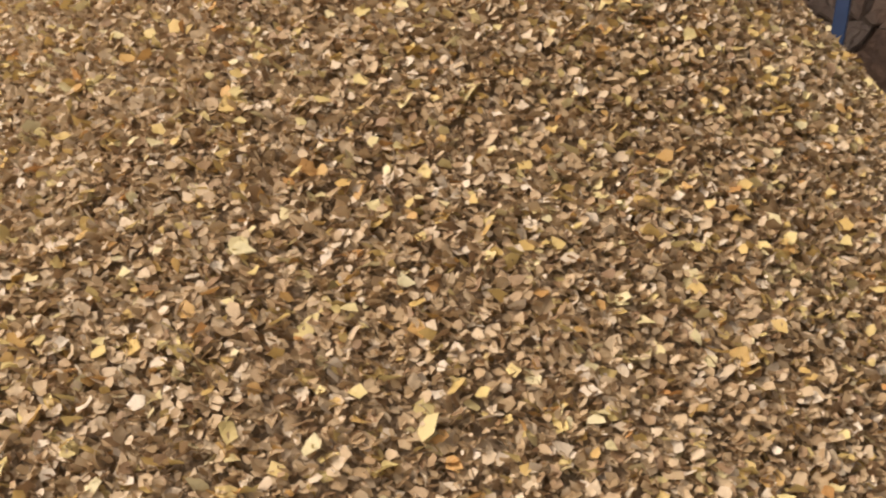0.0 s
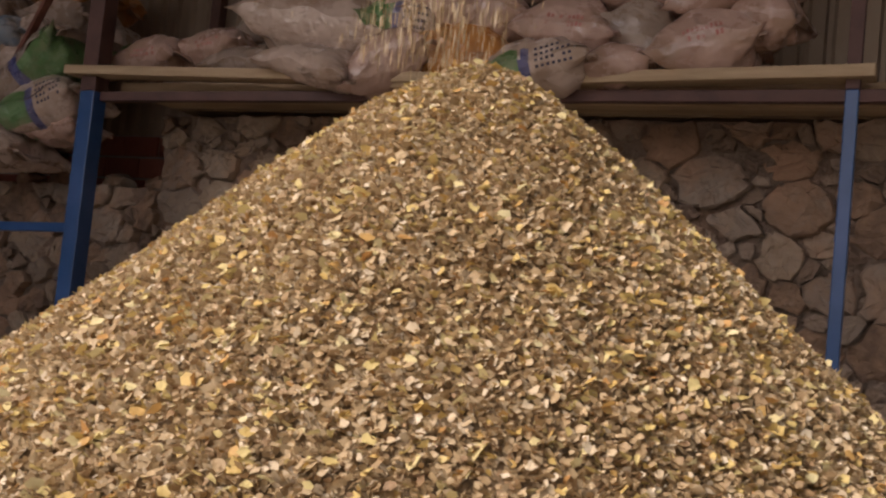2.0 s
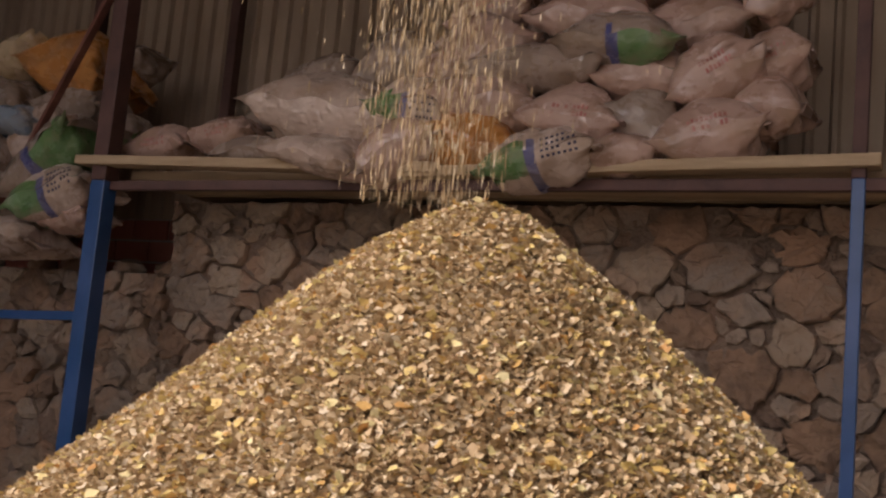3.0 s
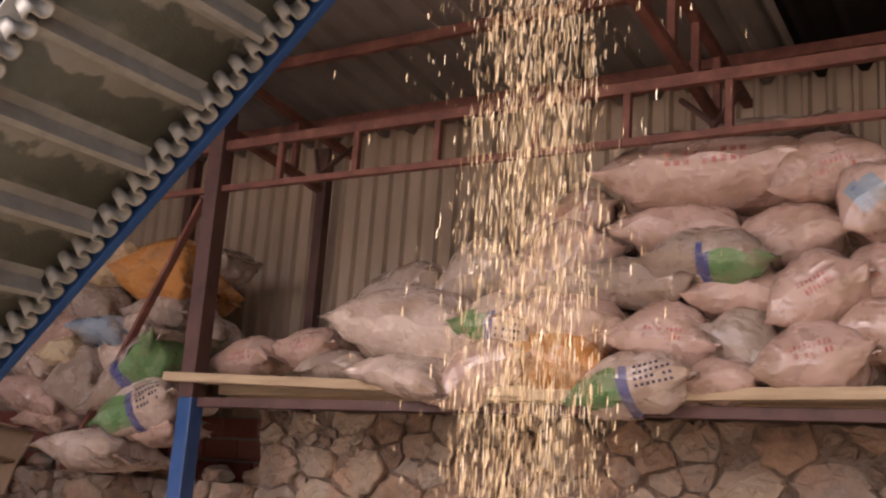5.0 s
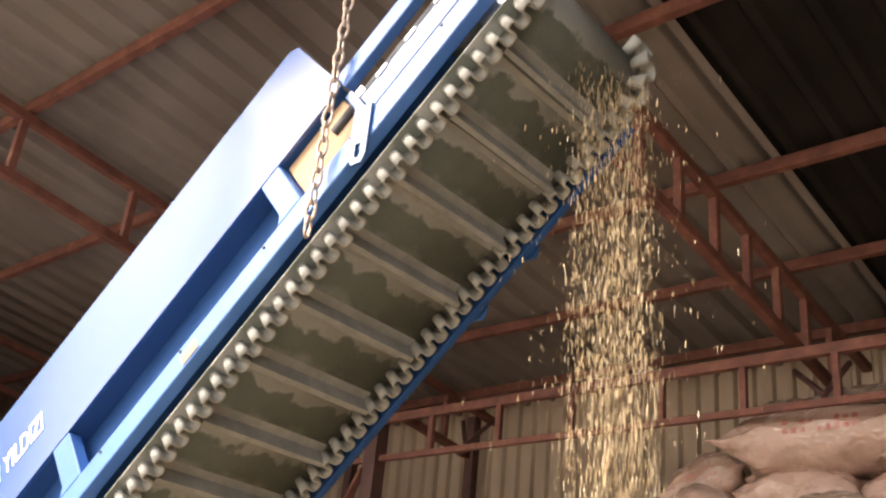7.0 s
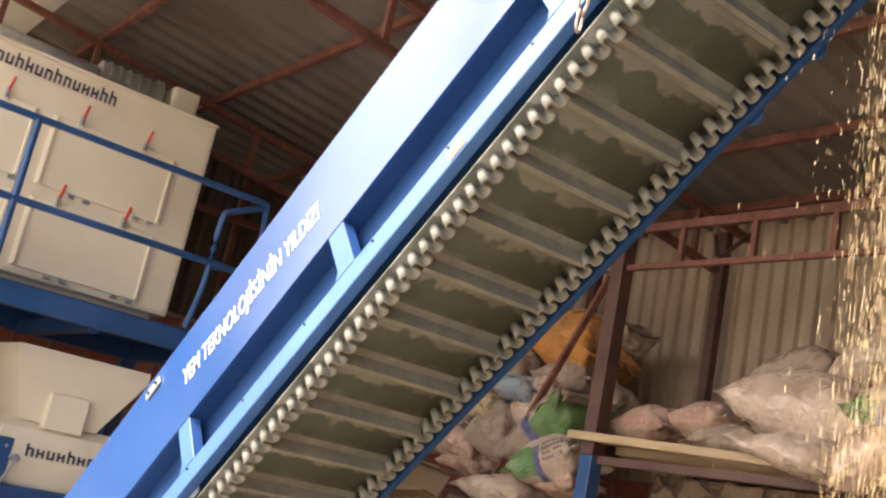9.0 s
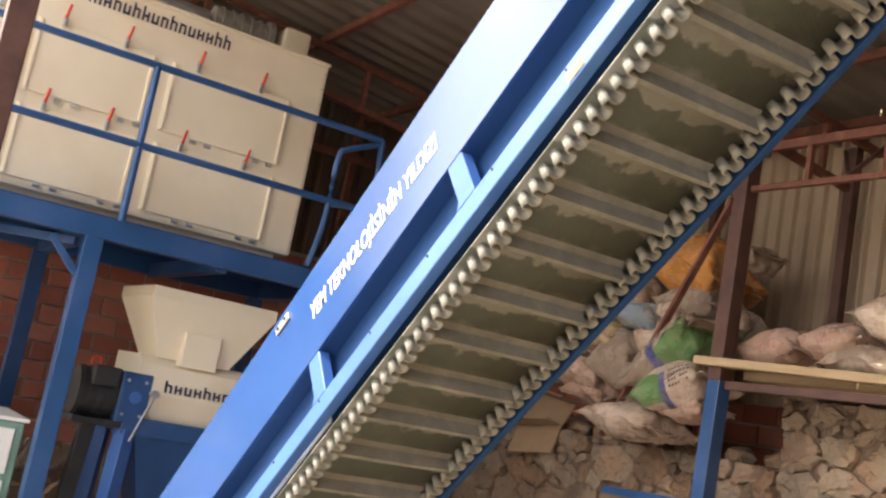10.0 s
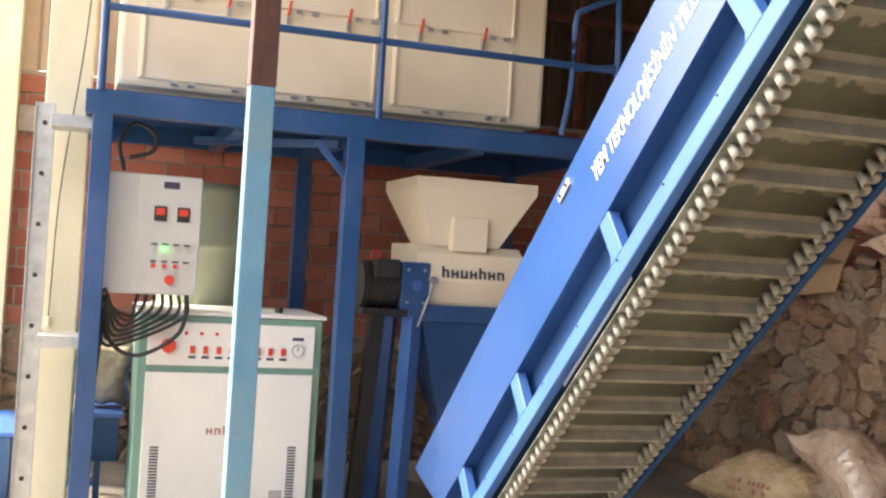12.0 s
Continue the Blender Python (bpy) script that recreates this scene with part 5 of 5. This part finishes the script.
flakes("stream_flakes", np.stack([-0.98 + 0.05 * t + rng.normal(0, 0.11, n), 1.74 + rng.normal(0, 0.09, n), 3.4 - 1.65 * t], -1), rng.uniform(0.0011, 0.0026, n), M["grain"], fall, 6, 1.5, 12.0)

# ---------------------------------------------------------------- pieces of the walls
def clip_cell(poly, p, q, shift):
    """The part of the polygon on the side of p, the cut moved from the middle towards q by shift."""
    nx, nz = q[0] - p[0], q[1] - p[1]
    length = math.hypot(nx, nz)
    f = 0.5 + shift / length
    mx, mz = p[0] + nx * f, p[1] + nz * f
    d = [(a[0] - mx) * nx + (a[1] - mz) * nz for a in poly]
    out = []
    for i, a in enumerate(poly):
        b, da, db = poly[(i + 1) % len(poly)], d[i], d[(i + 1) % len(poly)]
        if da <= 0:
            out.append(a)
        if da * db < 0:
            k = da / (da - db)
            out.append((a[0] + (b[0] - a[0]) * k, a[1] + (b[1] - a[1]) * k))
    return out


def stone_face(x0, x1, z0, z1, y, parent, grain, seed, m=None):
    """Rubble masonry: large stones thrown first, smaller ones packed between, chinking in the gaps."""
    r = random.Random(seed)
    flat = 1.3                       # stones lie wider than high
    sites = []
    for size, tries in ((0.165, 26), (0.125, 110), (0.09, 420), (0.062, 800), (0.036, 900)):
        size *= grain
        for _ in range(int(tries * (x1 - x0) * (z1 - z0) / 4)):
            rad = size * r.uniform(0.88, 1.15)
            px, pz = r.uniform(x0, x1), r.uniform(z0, z1) * flat
            if all(math.hypot(px - a, pz - b) > 0.93 * (rad + c) for a, b, c in sites if abs(px - a) < 0.5):
                sites.append((px, pz, rad))
    chinks = bmesh.new()
    for px, pz, rad in sites:
        turn = r.uniform(0, 6.28)
        reach = rad * r.uniform(1.6, 2.2)
        poly = [(px + reach * math.cos(turn + k * math.pi / 3.5), pz + reach * math.sin(turn + k * math.pi / 3.5)) for k in range(7)]
        for a, b, c in sites:
            d = math.hypot(a - px, b - pz)
            if 0 < d < 0.5 * max(1, grain):
                poly = clip_cell(poly, (px, pz), (a, b), (rad * rad - c * c) / (2 * d))
                if len(poly) < 3:
                    break
        if len(poly) < 3:
            continue
        poly = [(min(max(a, x0), x1), min(max(b / flat, z0), z1)) for a, b in poly]
        cx, cz = sum(a for a, _ in poly) / len(poly), sum(b for _, b in poly) / len(poly)
        small = rad < 0.052 * grain
        fine = []
        for i, a in enumerate(poly):
            b = poly[(i + 1) % len(poly)]
            if math.hypot(b[0] - a[0], b[1] - a[1]) < 0.006:
                continue
            for f in (0.5,) if small else (0.1, 0.5, 0.9):
                k = 0.14 * rad
                fine.append((a[0] + (b[0] - a[0]) * f + r.uniform(-k, k), a[1] + (b[1] - a[1]) * f + r.uniform(-k, k)))
        if len(fine) < 3:
            continue
        out = r.uniform(0.016, 0.055)
        gap = r.uniform(0.001, 0.006) / rad
        bm = chinks if small else bmesh.new()
        tx, tz = r.uniform(-0.22, 0.22), r.uniform(-0.28, 0.2)
        rings = []
        for sc, d in ((1 - gap, -0.05), (0.985 - gap, out * 0.6), (0.90, out), (0.5, out * r.uniform(1.0, 1.25))):
            ring = []
            for a, b in fine:
                vx, vz = cx + (a - cx) * sc, cz + (b - cz) * sc
                rough = 0.0 if d < 0 else 0.030 * noise.noise((vx * 12, vz * 12, seed)) + 0.016 * noise.noise((vx * 33, vz * 33, seed + 4))
                ring.append(bm.verts.new((vx, y - d - rough - ((a - cx) * tx + (b - cz) * tz) * sc, vz)))
            rings.append(ring)
        for u, v in zip(rings, rings[1:]):
            for i in range(len(u)):
                bm.faces.new((u[i], u[(i + 1) % len(u)], v[(i + 1) % len(u)], v[i]))
        bm.faces.new(rings[-1])
        if small:
            continue
        bmesh.ops.recalc_face_normals(bm, faces=bm.faces[:])
        if m is not None:
            bmesh.ops.transform(bm, matrix=m, verts=bm.verts[:])
        part("stone", bm, M["stone"], parent)
    bmesh.ops.recalc_face_normals(chinks, faces=chinks.faces[:])
    if m is not None:
        bmesh.ops.transform(chinks, matrix=m, verts=chinks.verts[:])
    tagged(part("chinking", chinks, M["chink"], parent, "small stones wedged in the joints"), kind="stuff")
    # uneven mortar pressed between the stones
    bed = bmesh.new()
    nx, nz = int((x1 - x0) / 0.035), int((z1 - z0) / 0.035)
    grid = [[bed.verts.new((x0 + (x1 - x0) * i / nx, y - 0.002 - 0.034 * noise.noise(((x0 + (x1 - x0) * i / nx) * 5, z0 + (z1 - z0) * j / nz * 5, seed)) - 0.012 * noise.noise((i * 0.9, j * 0.9, seed)), z0 + (z1 - z0) * j / nz)) for j in range(nz + 1)] for i in range(nx + 1)]
    for i in range(nx):
        for j in range(nz):
            bed.faces.new((grid[i][j], grid[i + 1][j], grid[i + 1][j + 1], grid[i][j + 1]))
    if m is not None:
        bmesh.ops.transform(bed, matrix=m, verts=bed.verts[:])
    part("mortar", bed, M["mortar"], parent, "rough brown earth mortar")


stone_face(-4.32, 0.1, 0.0, 2.29, 5.06, wall_stone, 1.0, 3)
stone_face(-8.5, -4.32, 0.0, 1.86, 5.06, wall_stone, 1.08, 8)
# loose stones along the ledge
for i in range(14):
    r = random.Random(40 + i)
    bm = bmesh.new()
    bmesh.ops.create_icosphere(bm, subdivisions=2, radius=1)
    for v in bm.verts:
        v.co *= 1 + 0.3 * noise.noise(v.co * 1.6 + Vector((i * 5, 0, 0)))
        v.co = Vector((v.co.x * r.uniform(0.10, 0.12), v.co.y * 0.09, v.co.z * 0.07))
    st = link_bm("loose_stone", bm, M["stone"])
    st.location = (-8.2 + i * 0.28 + r.uniform(-0.08, 0.08), 5.14 + r.uniform(0, 0.2), 1.90)
    tagged(st, "loose brown field stone lying on the ledge", "stone", "loose stones on the ledge")

brick_mesh = None


def bricks(parent, count_u, rows, place, L=0.285, H=0.132, gap=0.016, seed=1):
    global brick_mesh
    r = random.Random(seed)
    if brick_mesh is None:
        b = box((-L / 2, -0.012, -H / 2), (L / 2, 0.03, H / 2), 0.006)
        brick_mesh = bpy.data.meshes.new("brick")
        b.to_mesh(brick_mesh)
        b.free()
        brick_mesh.materials.append(M["brick"])
    for j in range(rows):
        for i in range(count_u):
            ob = new("brick", brick_mesh)
            ob.parent = parent
            ob.matrix_world = place((i + 0.5 * (j % 2)) * (L + gap), j * (H + gap), r.uniform(-0.004, 0.004))


bricks(wall_left, 23, 13, lambda u, v, d: Matrix.Translation((LEFT + 0.004 + d, -1.15 + u, 1.12 + v)) @ pose(0, 0, 0, 0, 0, 90))
bricks(base, 14, 5, lambda u, v, d: Matrix.Translation((LEFT + 0.15 + u, BACK + 0.012 + d, 1.93 + v)))
stone_face(-1.2, 4.9, 0.0, 1.06, 0, wall_left, 1.35, 21, Matrix.Translation((LEFT, 0, 0)) @ pose(0, 0, 0, 0, 0, 90))
